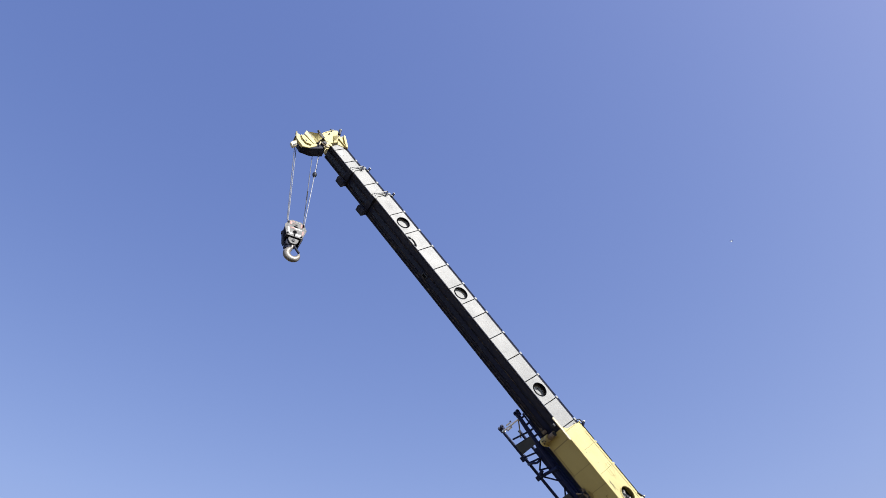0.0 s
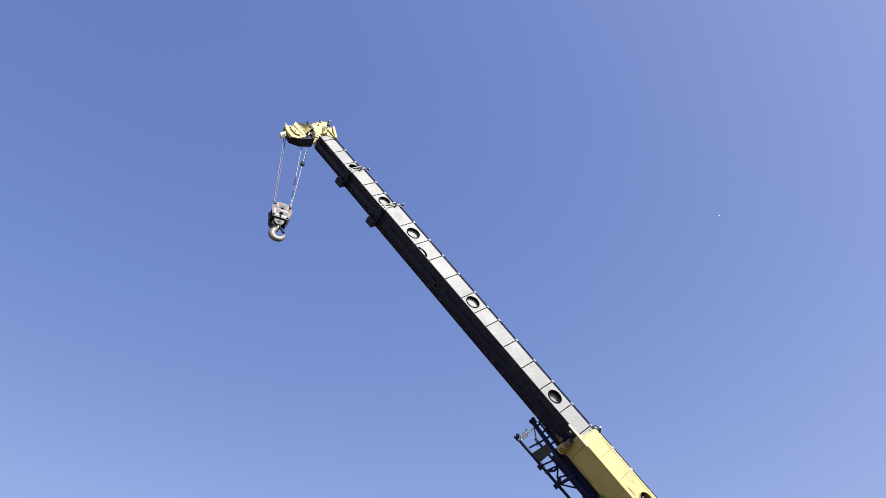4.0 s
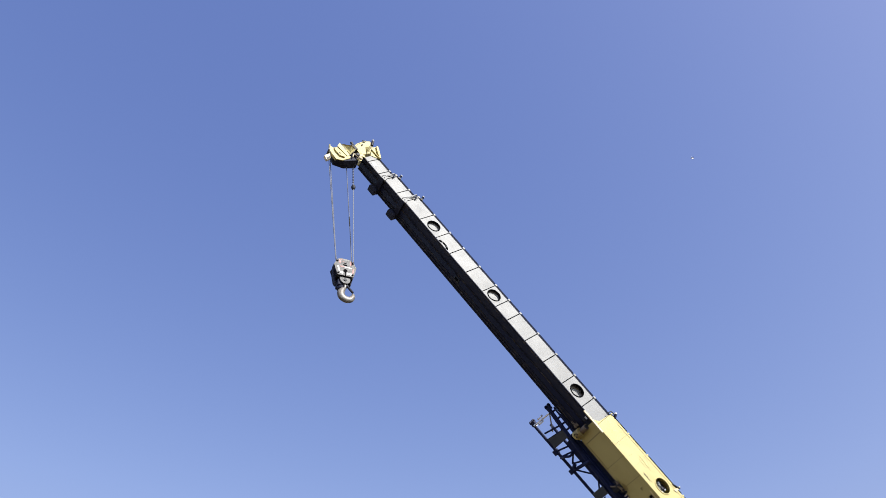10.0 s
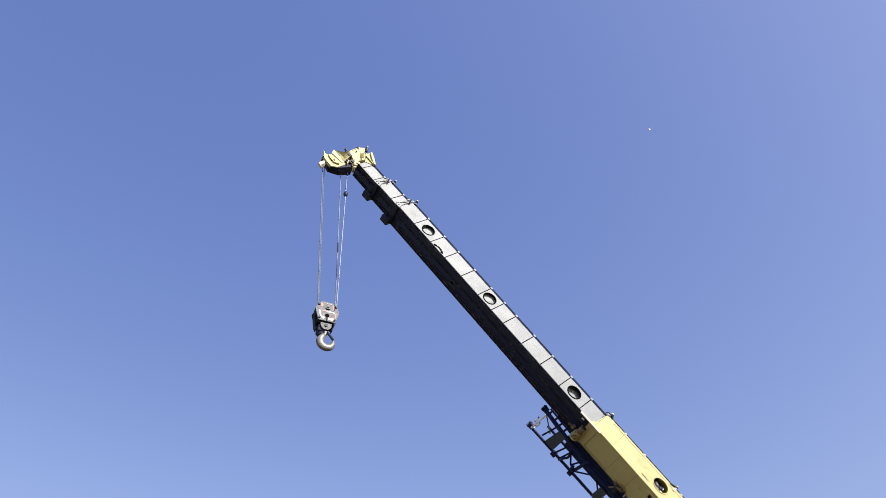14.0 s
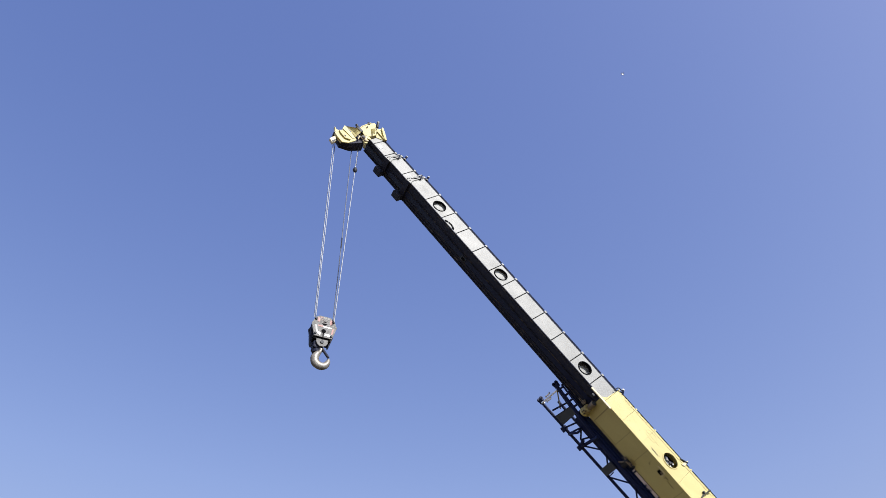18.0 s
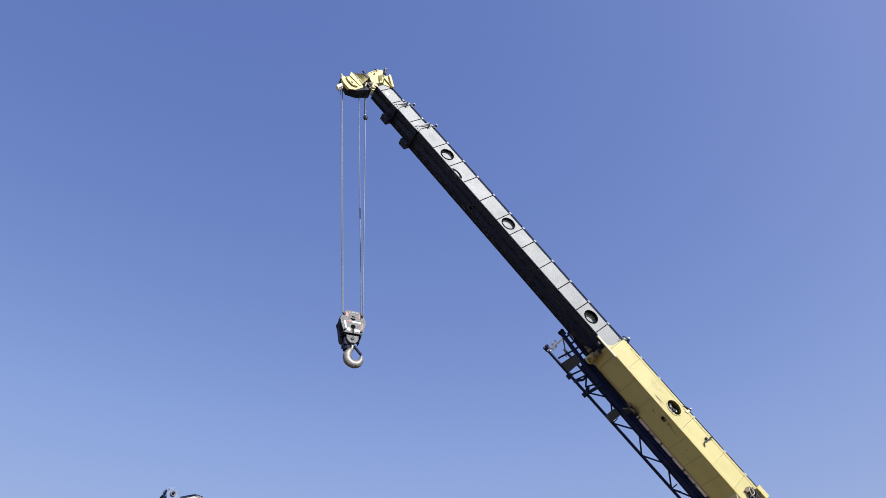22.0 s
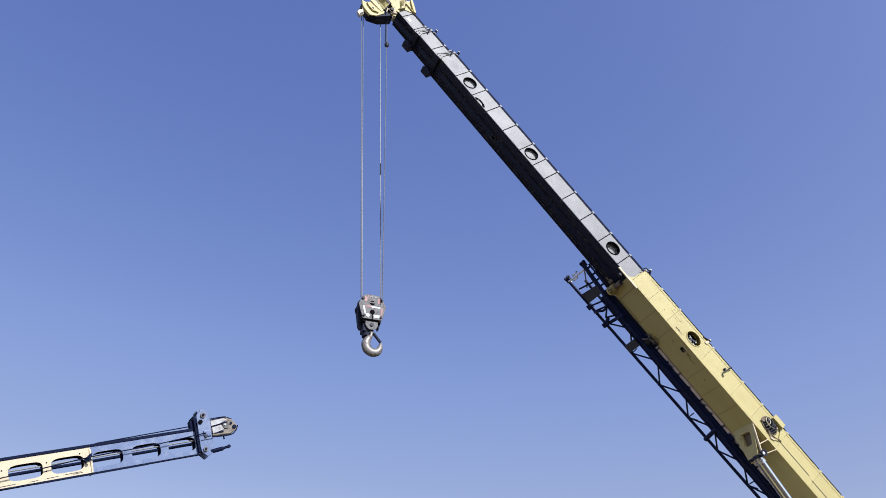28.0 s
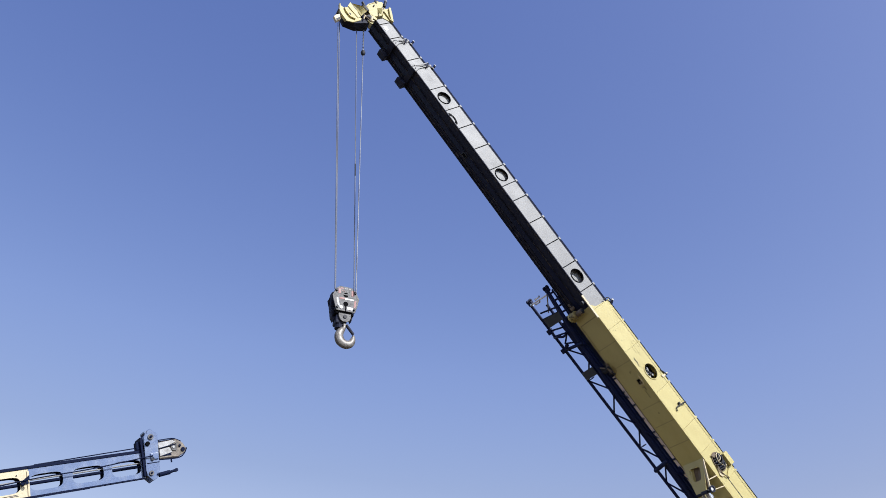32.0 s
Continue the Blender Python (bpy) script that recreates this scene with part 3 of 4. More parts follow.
part("hose", tube([(-9.40, 0.07, 0.36), (-9.44, 0.11, 0.24), (-9.56, 0.12, 0.20), (-9.70, 0.10, 0.30), (-9.72, 0.07, 0.42)], [0.008] * 5, 8), CREAM, drum, "pale cable loop")
part("guide_lip", prism([(-9.62, 0.11), (-9.76, 0.03), (-9.84, 0.07), (-9.80, 0.16)], 0.048, 0.07, 0.004), CREAM, drum)
part("clamp_plate", prism([(-9.35, 0.15), (-9.43, 0.19), (-9.43, 0.31), (-9.36, 0.30)], 0.06, 0.085, 0.004), RUST_SHADE, drum)
part("valve_box", box(-9.79, -9.50, 0.05, 0.14, 0.445, 0.585, 0.012), YELLOW, base, "pale yellow steel box on the boom edge")
part("valve_bracket", prism([(-9.78, 0.44), (-9.78, 0.50), (-9.93, 0.50), (-9.95, 0.22), (-9.88, 0.20)], 0.05, 0.075, 0.004), YELLOW, base)
part("guide_slit", box(-10.80, -9.88, 0.0455, 0.05, 0.185, 0.20), DARK, base)
part("guide_slit", box(-12.6, -10.90, 0.0455, 0.05, 0.15, 0.165), DARK, base)

# bracket of the lifting cylinder under the base section
bracket = part("cylinder_bracket", prism([(-9.27, -0.047), (-9.80, -0.43), (-9.92, -0.43), (-9.96, -0.30), (-9.80, -0.047)], -0.42, -0.395, 0.006), YELLOW, base, "yellow wedge-shaped lifting cylinder bracket")
part("cheek_edge", prism([(-9.26, -0.047), (-9.82, -0.455), (-9.85, -0.440), (-9.31, -0.047)], -0.01, 0.032, 0.004), CREAM, bracket, "pale edge of the bracket")
slope = holed(-0.31, 0.31, 0.0, 0.70, -0.008, 0.008, 0.0, 0.285, 0.172, 0.145, power=5.0, sides=32)
for v in slope.verts:
    k = v.co.z / 0.70
    w = v.co.x * (1.0 - 0.34 * (v.co.z - 0.14) / 0.29) if 0.001 < k < 0.999 and abs(v.co.x) < 0.3 else v.co.x * (1.0 - 0.52 * k)
    v.co = Vector((-9.27 - 0.56 * k + v.co.y * 0.57, -0.285 + 0.03 * k + w, -0.050 - 0.39 * k - v.co.y * 0.82))
part("front_plate", slope, YELLOW, bracket, "sloping bracket plate with a window")
# plate added behind the window, browned to stand in for a shaded interior
part("back_plate", prism([(-9.42, -0.047), (-9.80, -0.31), (-9.84, -0.29), (-9.50, -0.047)], -0.50, -0.08, 0.004), RUST_SHADE, bracket, "brown plate for the dark bracket interior")
part("pin", rod((-9.86, -0.36, -0.405), (-9.86, 0.01, -0.405), 0.028, 18), DARK, bracket)
part("pin_ring", hoop(-9.83, 0.03, -0.395, 0.045, 0.055, 0.026, 0.02), BLACK, bracket)
part("pin_cap", rod((-9.83, 0.012, -0.395), (-9.83, 0.030, -0.395), 0.036, 16), WHITE, bracket, "bright pin end")
part("pin_block", box(-9.89, -9.82, -0.40, -0.26, -0.455, -0.42, 0.015), BLACK, bracket)
part("stay", rod((-9.66, 0.01, -0.30), (-9.72, 0.045, -0.045), 0.012, 8), CREAM, bracket)
part("stay", rod((-9.88, 0.0, -0.33), (-9.98, 0.045, -0.045), 0.012, 8), CREAM, bracket)
cyl = boom_part("lifting_cylinder", rod((-9.86, -0.165, -0.42), (-13.2, -0.185, -0.84), 0.098, 28), CHROME, "polished lifting cylinder rod under the boom")
smooth(cyl)
part("rod_eye", rod((-9.86, -0.25, -0.42), (-9.86, -0.08, -0.42), 0.062, 20), DARK, cyl)
part("rod_collar", rod((-9.92, -0.165, -0.428), (-9.99, -0.165, -0.436), 0.106, 24), STEEL, cyl)

# lattice jib folded along the far side of the base section
def outer(u):
    return -1.44 + 0.036 * (-4.3 - u)


jib = boom_part("folded_jib", rod((-4.38, outer(-4.38), -0.10), (-13.2, outer(-13.2), -0.10), 0.036, 10), JIB, "dark lattice jib folded beside the boom")
part("chord", rod((-4.34, -0.71, -0.10), (-6.0, -0.86, -0.10), 0.045, 10), JIB, jib)
part("chord", rod((-6.0, -0.86, -0.10), (-13.2, -0.86, -0.10), 0.045, 10), JIB, jib)
part("chord", rod((-4.6, -0.86, 0.28), (-13.2, -0.86, 0.28), 0.045, 10), JIB, jib)
part("box_beam", box(-13.2, -5.19, -1.02, -0.76, -0.09, 0.10, 0.012), JIB, jib, "dark box beam of the jib")
part("chord", rod((-4.6, -1.36, 0.28), (-13.2, -1.20, 0.28), 0.036, 10), JIB, jib)
u = -5.7
k = 0
while u > -13.0:
    v = u - 0.47
    a, b = ((outer(u), -0.88) if k % 2 == 0 else (-0.88, outer(u)))
    b = -0.88 if k % 2 == 0 else outer(v)
    part("lacing", rod((u, a, -0.10), (v, b, -0.10), 0.020, 7), JIB, jib)
    part("lacing", rod((u, -0.86, -0.10 if k % 2 else 0.28), (v, -0.86, 0.28 if k % 2 else -0.10), 0.017, 7), JIB, jib)
    if k % 4 == 1:
        part("strut", rod((v, outer(v), -0.10), (v - 0.16, outer(v) + 0.17, -0.10), 0.014, 6), JIB, jib)
        part("strut", rod((v, outer(v), -0.10), (v + 0.02, outer(v) + 0.22, -0.10), 0.014, 6), JIB, jib)
    u, k = v, k + 1
part("side_plate", box(-13.2, -5.15, -0.865, -0.73, -0.05, -0.03, 0.006), JIB, jib)
part("pale_strip", box(-13.0, -6.85, -0.728, -0.636, -0.045, -0.027, 0.004), PALE, jib, "pale pinkish strip along the jib")
for k in range(17):
    u = -6.90 - 0.36 * k
    part("strip_clip", box(u - 0.018, u + 0.018, -0.735, -0.634 - 0.035 * (k % 2), -0.062, -0.046, 0.004), JIB, jib)
    if k % 3 == 1:
        part("strip_strut", rod((u - 0.16, -0.66, -0.07), (u + 0.08, -0.80, -0.12), 0.014, 6), JIB, jib)
for y in (-1.41, -0.70):
    for dy in (-0.05, 0.05):
        eye = part("end_eye", rod((-4.31, y + dy - 0.014, -0.10), (-4.31, y + dy + 0.014, -0.10), 0.052, 16), JIB, jib)
        part("eye_pin", rod((-4.31, y + dy - 0.018, -0.10), (-4.31, y + dy + 0.018, -0.10), 0.022, 10), VOID, eye)
    part("eye_fork", box(-4.42, -4.33, y - 0.07, y + 0.07, -0.135, -0.065, 0.012), JIB, jib)
# bar and springs are coloured white in place of sunlight on steel
part("end_bar", rod((-4.41, -1.38, -0.12), (-4.45, -0.78, -0.12), 0.022, 10), SHEEN, jib, "steel bar with springs, white for sunlight")
for x, y in ((-4.365, -1.09), (-4.465, -1.17)):
    spring = part("spring", rod((x, y - 0.085, -0.13), (x - 0.012, y + 0.085, -0.13), 0.019, 12), SHEEN, jib, "steel spring, white for sunlight")
    for dy in (-0.085, 0.07):
        part("spring_end", rod((x, y + dy, -0.13), (x - 0.002, y + dy + 0.016, -0.13), 0.027, 12), STEEL, spring)
part("end_bar_nut", rod((-4.41, -1.40, -0.12), (-4.412, -1.35, -0.12), 0.04, 8), STEEL, jib)
part("light_strut", rod((-4.46, -0.80, -0.10), (-4.80, -1.10, -0.10), 0.016, 8), GREY, jib, "pale grey strut")
for a, b in (((-4.70, -1.33), (-4.83, -0.70)), ((-4.35, -0.75), (-5.2, -0.86)), ((-5.34, -1.41), (-5.43, -0.98)), ((-5.18, -1.40), (-5.27, -1.02)), ((-5.45, -1.02), (-5.62, -1.26)), ((-5.62, -1.26), (-5.70, -1.02))):
    part("brace", rod((*a, -0.10), (*b, -0.10), 0.022, 7), JIB, jib)
part("inner_rail", rod((-4.42, -0.60, -0.06), (-5.25, -0.64, -0.06), 0.022, 8), JIB, jib)
for u in (-4.47, -4.66, -4.82, -4.98, -5.14):
    part("rung", rod((u, -0.76, -0.10), (u - 0.015, -0.60, -0.06), 0.024, 8), JIB, jib)
part("plate", prism([(-4.84, -1.37), (-4.92, -0.74), (-5.13, -0.76), (-5.11, -1.36)], 0.0, 0.014, 0.004), BOARD, jib, "grey-green steel plate").data.transform(Matrix.Translation((0, 0, -0.12)) @ Matrix(((1, 0, 0, 0), (0, 0, 1, 0), (0, -1, 0, 0), (0, 0, 0, 1))))
part("plate_edge", rod((-4.845, -1.36, -0.13), (-4.925, -0.75, -0.13), 0.010, 6), JIB, jib)
part("clamp", tube([(-5.36, -1.42, -0.12), (-5.40, -1.25, -0.16), (-5.46, -1.12, -0.16), (-5.45, -1.02, -0.14)], [0.03, 0.035, 0.03, 0.025], 8), JIB, jib)
part("clamp", rod((-5.74, -1.45, -0.10), (-5.83, -0.74, -0.14), 0.040, 12), JIB, jib)
part("clamp", rod((-5.66, -1.20, -0.11), (-5.72, -1.28, -0.16), 0.045, 12), JIB, jib)
part("clamp", box(-5.25, -5.12, -1.50, -1.37, -0.15, -0.05, 0.015), JIB, jib)
part("clamp", box(-5.80, -5.68, -1.49, -1.38, -0.15, -0.05, 0.015), JIB, jib)
part("clamp", box(-6.60, -6.40, -1.34, -0.95, -0.16, -0.125, 0.008), BOARD, jib)
part("clamp", rod((-9.12, -1.30, -0.12), (-9.02, -0.80, -0.12), 0.05, 12), JIB, jib)
hinge = part("jib_hinge", box(-6.70, -6.56, -0.82, -0.64, -0.11, -0.05, 0.012), DARK, jib, "rusty jib hinge on the boom")
part("hinge_pin", rod((-6.64, -0.86, -0.10), (-6.64, -0.56, -0.10), 0.026, 10), DARK, hinge)
part("hinge_arm", rod((-6.48, -0.66, -0.08), (-6.70, -0.58, -0.07), 0.022, 8), DARK, hinge)
part("hinge_arm", rod((-6.74, -0.68, -0.09), (-6.82, -0.56, -0.07), 0.022, 8), DARK, hinge)
part("hinge_lug", prism([(-6.50, -0.10), (-6.62, -0.16), (-6.76, -0.14), (-6.78, -0.05), (-6.54, -0.05)], -0.60, -0.575, 0.004), RUST_SHADE, hinge, "rusty hinge lug")
part("hinge_bolt", rod((-6.60, -0.66, -0.13), (-6.60, -0.53, -0.13), 0.022, 10), DARK, hinge)
part("hinge_bolt", rod((-6.74, -0.63, -0.11), (-6.74, -0.56, -0.11), 0.020, 10), DARK, hinge)
part("hinge_link", rod((-6.52, -0.78, -0.13), (-6.62, -0.60, -0.13), 0.018, 8), RUST_SHADE, hinge)
part("hinge_arm", box(-9.4, -9.25, -0.86, -0.66, -0.08, -0.04, 0.01), JIB, jib)

# black crescent mark, window and scratches on the large grey section
for a0, a1 in ((0.10, 0.95), (1.02, 1.95), (2.03, 3.0)):
    ring = [a0 + (a1 - a0) * k / 6 for k in range(7)]
    pts = [(0.262 + 0.185 * cos(a), 0.024 + 0.105 * sin(a)) for a in ring] + [(0.262 + 0.11 * cos(a), 0.022 + 0.052 * sin(a)) for a in reversed(ring)]
    part("wear_mark", prism(pts, 0.001, 0.005), VOID, mid, "black crescent mark")
part("underside_window", box(-0.665, -0.505, -0.40, -0.285, -0.030, -0.004, 0.004), BOARD, mid)
# black sheet in place of shade inside the window
part("window_opening", box(-0.645, -0.525, -0.382, -0.303, -0.034, -0.0302, 0.001), VOID, mid)

# ---- boom head ----
def folded(pts, shift):
    """A flat plate through points in space, thickened by a shift."""
    bm = bmesh.new()
    lo = [bm.verts.new(p) for p in pts]
    hi = [bm.verts.new(Vector(p) + Vector(shift)) for p in pts]
    bm.faces.new(lo)
    bm.faces.new(hi[::-1])
    for i in range(len(lo)):
        j = (i + 1) % len(lo)
        bm.faces.new((lo[i], hi[i], hi[j], lo[j]))
    return bm


part("head_cheek", prism([(3.92, -0.07), (4.01, 0.10), (4.06, 0.47), (4.04, 0.58), (3.88, 0.60), (3.72, 0.38), (3.61, 0.27), (3.62, 0.02), (3.68, -0.06), (3.80, -0.04)], -0.06, -0.03, 0.010), YELLOW, head, "yellow head cheek plate")
part("head_cheek", prism([(3.40, 0.42), (3.60, 0.30), (3.70, 0.14), (3.90, 0.16), (4.05, 0.44), (3.96, 0.60), (3.80, 0.60)], -0.56, -0.53, 0.008), YELLOW, head, "yellow head cheek plate")
part("cheek_flange", prism([(3.85, 0.71), (3.81, 0.73), (3.60, 0.62), (3.37, 0.495), (3.42, 0.455), (3.62, 0.555), (3.83, 0.67)], -0.09, -0.045, 0.006), YELLOW, head, "narrow yellow edge flange")
part("head_gusset", folded([(3.866, -0.03, 0.294), (3.75, 0.08, 0.32), (3.57, 0.08, 0.15), (3.736, -0.03, 0.20)], (0.004, 0.0, 0.02)), YELLOW, head)
part("cheek_fold", prism([(4.06, 0.47), (4.01, 0.10), (3.92, -0.07), (3.94, -0.085), (4.03, 0.09), (4.08, 0.475)], -0.075, -0.02, 0.004), YELLOW, head)
part("cheek_weld", prism([(3.84, 0.52), (3.66, 0.28), (3.67, 0.27), (3.86, 0.51)], -0.029, -0.024), STAIN_SHADE, head)
part("head_bolt", rod((3.80, -0.03, 0.40), (3.80, 0.03, 0.40), 0.03, 10), DARK, head)
part("head_bolt", rod((3.94, -0.03, 0.22), (3.94, 0.01, 0.22), 0.018, 8), DARK, head)
part("head_cheek", prism([(3.86, 0.56), (3.85, 0.71), (3.62, 0.61), (3.40, 0.485), (3.60, 0.30)], -0.13, -0.095, 0.004), YELLOW, head)
part("head_top_plate", box(3.40, 3.95, -0.53, -0.06, 0.46, 0.48, 0.004), YELLOW, head)
part("nose_cheek", prism([(4.13, -0.77), (4.0, -0.72), (4.03, -0.575), (3.67, -0.50), (3.62, -0.42), (3.56, -0.50), (3.545, -0.76), (3.63, -0.92), (3.80, -0.92), (3.93, -0.90)], -0.03, 0.0, 0.008), YELLOW, head, "yellow nose cheek plate with folded edge")
part("nose_rib", prism([(4.0, -0.70), (3.88, -0.735), (3.71, -0.73), (3.62, -0.63), (3.605, -0.65), (3.70, -0.755), (3.88, -0.762), (4.0, -0.725)], 0.001, 0.04), YELLOW, head)
part("nose_fold", prism([(4.15, -0.775), (3.94, -0.92), (3.80, -0.945), (3.62, -0.945), (3.63, -0.92), (3.80, -0.92), (3.93, -0.897), (4.12, -0.765)], -0.05, 0.035, 0.004), YELLOW, head)
part("nose_stud", rod((3.80, 0.0, -0.76), (3.80, 0.012, -0.76), 0.016, 8), DARK, head)
part("nose_wing", folded([(4.09, 0.024, -0.43), (3.86, 0.13, -0.27), (3.75, 0.08, -0.19), (3.68, 0.0, -0.40)], (0.0, -0.012, 0.012)), YELLOW, head, "slanted yellow wing plate of the boom nose")
part("wing_flange", folded([(4.13, 0.024, -0.44), (4.04, 0.024, -0.58), (3.64, 0.012, -0.53), (3.65, 0.012, -0.44)], (0.0, -0.02, 0.0)), YELLOW, head)
part("wing_bolt", rod((3.80, 0.06, -0.27), (3.79, 0.075, -0.28), 0.014, 8), DARK, head)
# far cheek and sheave box are black in place of shade below the nose
part("nose_cheek", prism([(4.06, -0.72), (3.90, -0.74), (3.70, -0.66), (3.54, -0.28), (3.66, -0.10), (3.95, -0.05), (4.08, -0.42)], -0.345, -0.32, 0.008), BLACK, head, "far nose cheek plate, painted black for shade")
part("nose_box", prism([(3.98, -0.88), (3.70, -0.94), (3.53, -0.72), (3.46, -0.34), (3.58, -0.26), (3.66, -0.55), (3.92, -0.70)], -0.17, -0.02, 0.006), BLACK, head, "boom nose sheave box, painted black for shade")
part("nose_box", prism([(3.98, -0.78), (3.72, -0.84), (3.53, -0.62), (3.45, -0.26), (3.62, -0.06), (3.92, -0.40)], -0.318, -0.172, 0.006), BLACK, head, "boom nose sheave box, painted black for shade")
for y in (-0.13, -0.25):
    smooth(part("head_sheave", sheave(3.80, y, -0.62, 0.17, 0.09), BLACK, head, "black rope sheave"))
for y in (-0.14, -0.26):
    smooth(part("head_sheave", sheave(3.66, y, -0.24, 0.13, 0.09), BLACK, head, "black rope sheave"))
part("sheave_shaft", rod((3.80, -0.36, -0.68), (3.80, 0.012, -0.68), 0.03, 16), DARK, head)
part("sheave_shaft", rod((3.66, -0.36, -0.22), (3.66, -0.02, -0.22), 0.05, 16), DARK, head)
guard = part("rope_guard", prism([(3.86, -0.95), (3.855, -1.08), (3.82, -1.17), (3.665, -1.20), (3.70, -1.04)], -0.08, 0.0, 0.008), CREAM, head, "pale yellow rope guard")
part("guard_slot", prism([(3.76, -1.02), (3.735, -1.16), (3.675, -1.18), (3.71, -1.05)], 0.001, 0.004), DARK, guard)
part("rope_guard", rod((3.98, -0.30, -0.90), (3.98, 0.04, -0.90), 0.022, 10), PLATE, head)
part("hub_plate", prism([(3.98, -0.32), (4.0, 0.10), (3.66, 0.12), (3.64, -0.16), (3.70, -0.36)], -0.15, -0.115, 0.006), YELLOW, head)
hub = part("hub_block", box(3.80, 4.02, -0.08, 0.02, -0.14, -0.04, 0.02), DARK, head, "dark pivot block")
part("hub_cap", rod((3.98, 0.0, -0.09), (4.08, 0.01, -0.07), 0.035, 10), DARK, hub)
mast = part("head_post", rod((3.72, 0.0, -0.25), (3.93, 0.02, -0.16), 0.040, 14), DARK, head, "dark post with a pale cap")
part("cap", rod((3.932, 0.02, -0.159), (3.955, 0.022, -0.149), 0.040, 14), DARK, mast)
part("guard_tab", prism([(3.46, -0.30), (3.40, -0.22), (3.47, -0.12), (3.58, -0.14), (3.60, -0.24)], -0.03, -0.01, 0.004), YELLOW, head)
part("guard_tab", prism([(3.70, -0.14), (3.62, -0.10), (3.50, 0.0), (3.56, 0.05), (3.72, -0.02)], -0.05, -0.03, 0.004), YELLOW, head)
part("link_bar", rod((3.72, 0.02, -0.32), (3.46, 0.02, -0.25), 0.018, 8), RUST_SHADE, head)
part("link_bar", rod((3.66, 0.03, -0.30), (3.56, 0.03, -0.42), 0.016, 8), CREAM, head)
part("pivot", rod((3.60, -0.02, -0.20), (3.60, 0.05, -0.20), 0.05, 14), DARK, head)
post = part("head_post", rod((3.86, -0.02, 0.52), (3.98, 0.0, 0.64), 0.038, 14), DARK, head, "dark post with a pale cap")
part("cap", rod((3.982, 0.0, 0.642), (4.01, 0.004, 0.67), 0.038, 14), GREY, post)
part("head_hook", tube([(3.60, -0.02, -0.08), (3.54, 0.0, -0.17), (3.49, 0.0, -0.20), (3.46, 0.0, -0.14)], [0.035, 0.04, 0.035, 0.025], 8), CREAM, head)
part("head_knob", rod((4.02, -0.04, 0.36), (4.10, -0.04, 0.40), 0.03, 10), DARK, head)

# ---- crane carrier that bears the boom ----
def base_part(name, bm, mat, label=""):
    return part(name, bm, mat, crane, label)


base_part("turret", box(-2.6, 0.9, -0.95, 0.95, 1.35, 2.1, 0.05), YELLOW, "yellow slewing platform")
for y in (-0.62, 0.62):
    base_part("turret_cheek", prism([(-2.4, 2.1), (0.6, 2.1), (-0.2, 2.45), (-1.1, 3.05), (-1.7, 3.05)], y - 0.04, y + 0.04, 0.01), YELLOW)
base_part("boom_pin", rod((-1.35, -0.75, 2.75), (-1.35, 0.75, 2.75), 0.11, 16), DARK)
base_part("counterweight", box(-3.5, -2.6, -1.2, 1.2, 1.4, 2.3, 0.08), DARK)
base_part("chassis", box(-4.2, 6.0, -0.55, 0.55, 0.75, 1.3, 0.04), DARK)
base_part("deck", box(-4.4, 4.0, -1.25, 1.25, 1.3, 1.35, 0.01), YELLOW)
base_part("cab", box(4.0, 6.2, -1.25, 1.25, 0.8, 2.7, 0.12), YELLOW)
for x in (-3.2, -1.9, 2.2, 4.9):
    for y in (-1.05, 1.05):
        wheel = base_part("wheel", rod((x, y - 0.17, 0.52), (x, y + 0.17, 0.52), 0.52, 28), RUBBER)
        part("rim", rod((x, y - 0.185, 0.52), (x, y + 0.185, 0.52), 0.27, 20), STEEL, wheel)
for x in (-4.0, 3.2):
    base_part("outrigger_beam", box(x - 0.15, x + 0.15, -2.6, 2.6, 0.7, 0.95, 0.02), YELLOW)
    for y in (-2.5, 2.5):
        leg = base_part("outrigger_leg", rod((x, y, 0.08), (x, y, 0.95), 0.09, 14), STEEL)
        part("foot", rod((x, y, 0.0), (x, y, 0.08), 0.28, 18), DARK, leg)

# ---- second crane: a pale blue and cream boom with oval cut-outs ----
B_AX = Vector((0.78, 0.53, 0.328)).normalized()
B_SIDE = Vector((B_AX.y, -B_AX.x, 0.0)).normalized()     # towards the near side
B_UP = B_AX.cross(-B_SIDE) * -1 if B_AX.cross(-B_SIDE).z < 0 else B_AX.cross(-B_SIDE)
second = tagged(new("truck_crane"), "small truck crane with pale blue and cream slotted boom", "crane")
second.matrix_world = pose(-9.6, 6.75, 0, 0, 0, math.degrees(math.atan2(B_AX.y, B_AX.x)))
B_BOOM = Matrix.Translation((-3.83, 10.67, 5.17)) @ Matrix((B_AX, -B_SIDE, B_UP)).transposed().to_4x4()
TO_B = second.matrix_world.inverted() @ B_BOOM


def second_part(name, bm, mat, label=""):
    ob = part(name, bm, mat, second, label)
    ob.matrix_local = TO_B
    return ob


D = 0.16
arms = {}
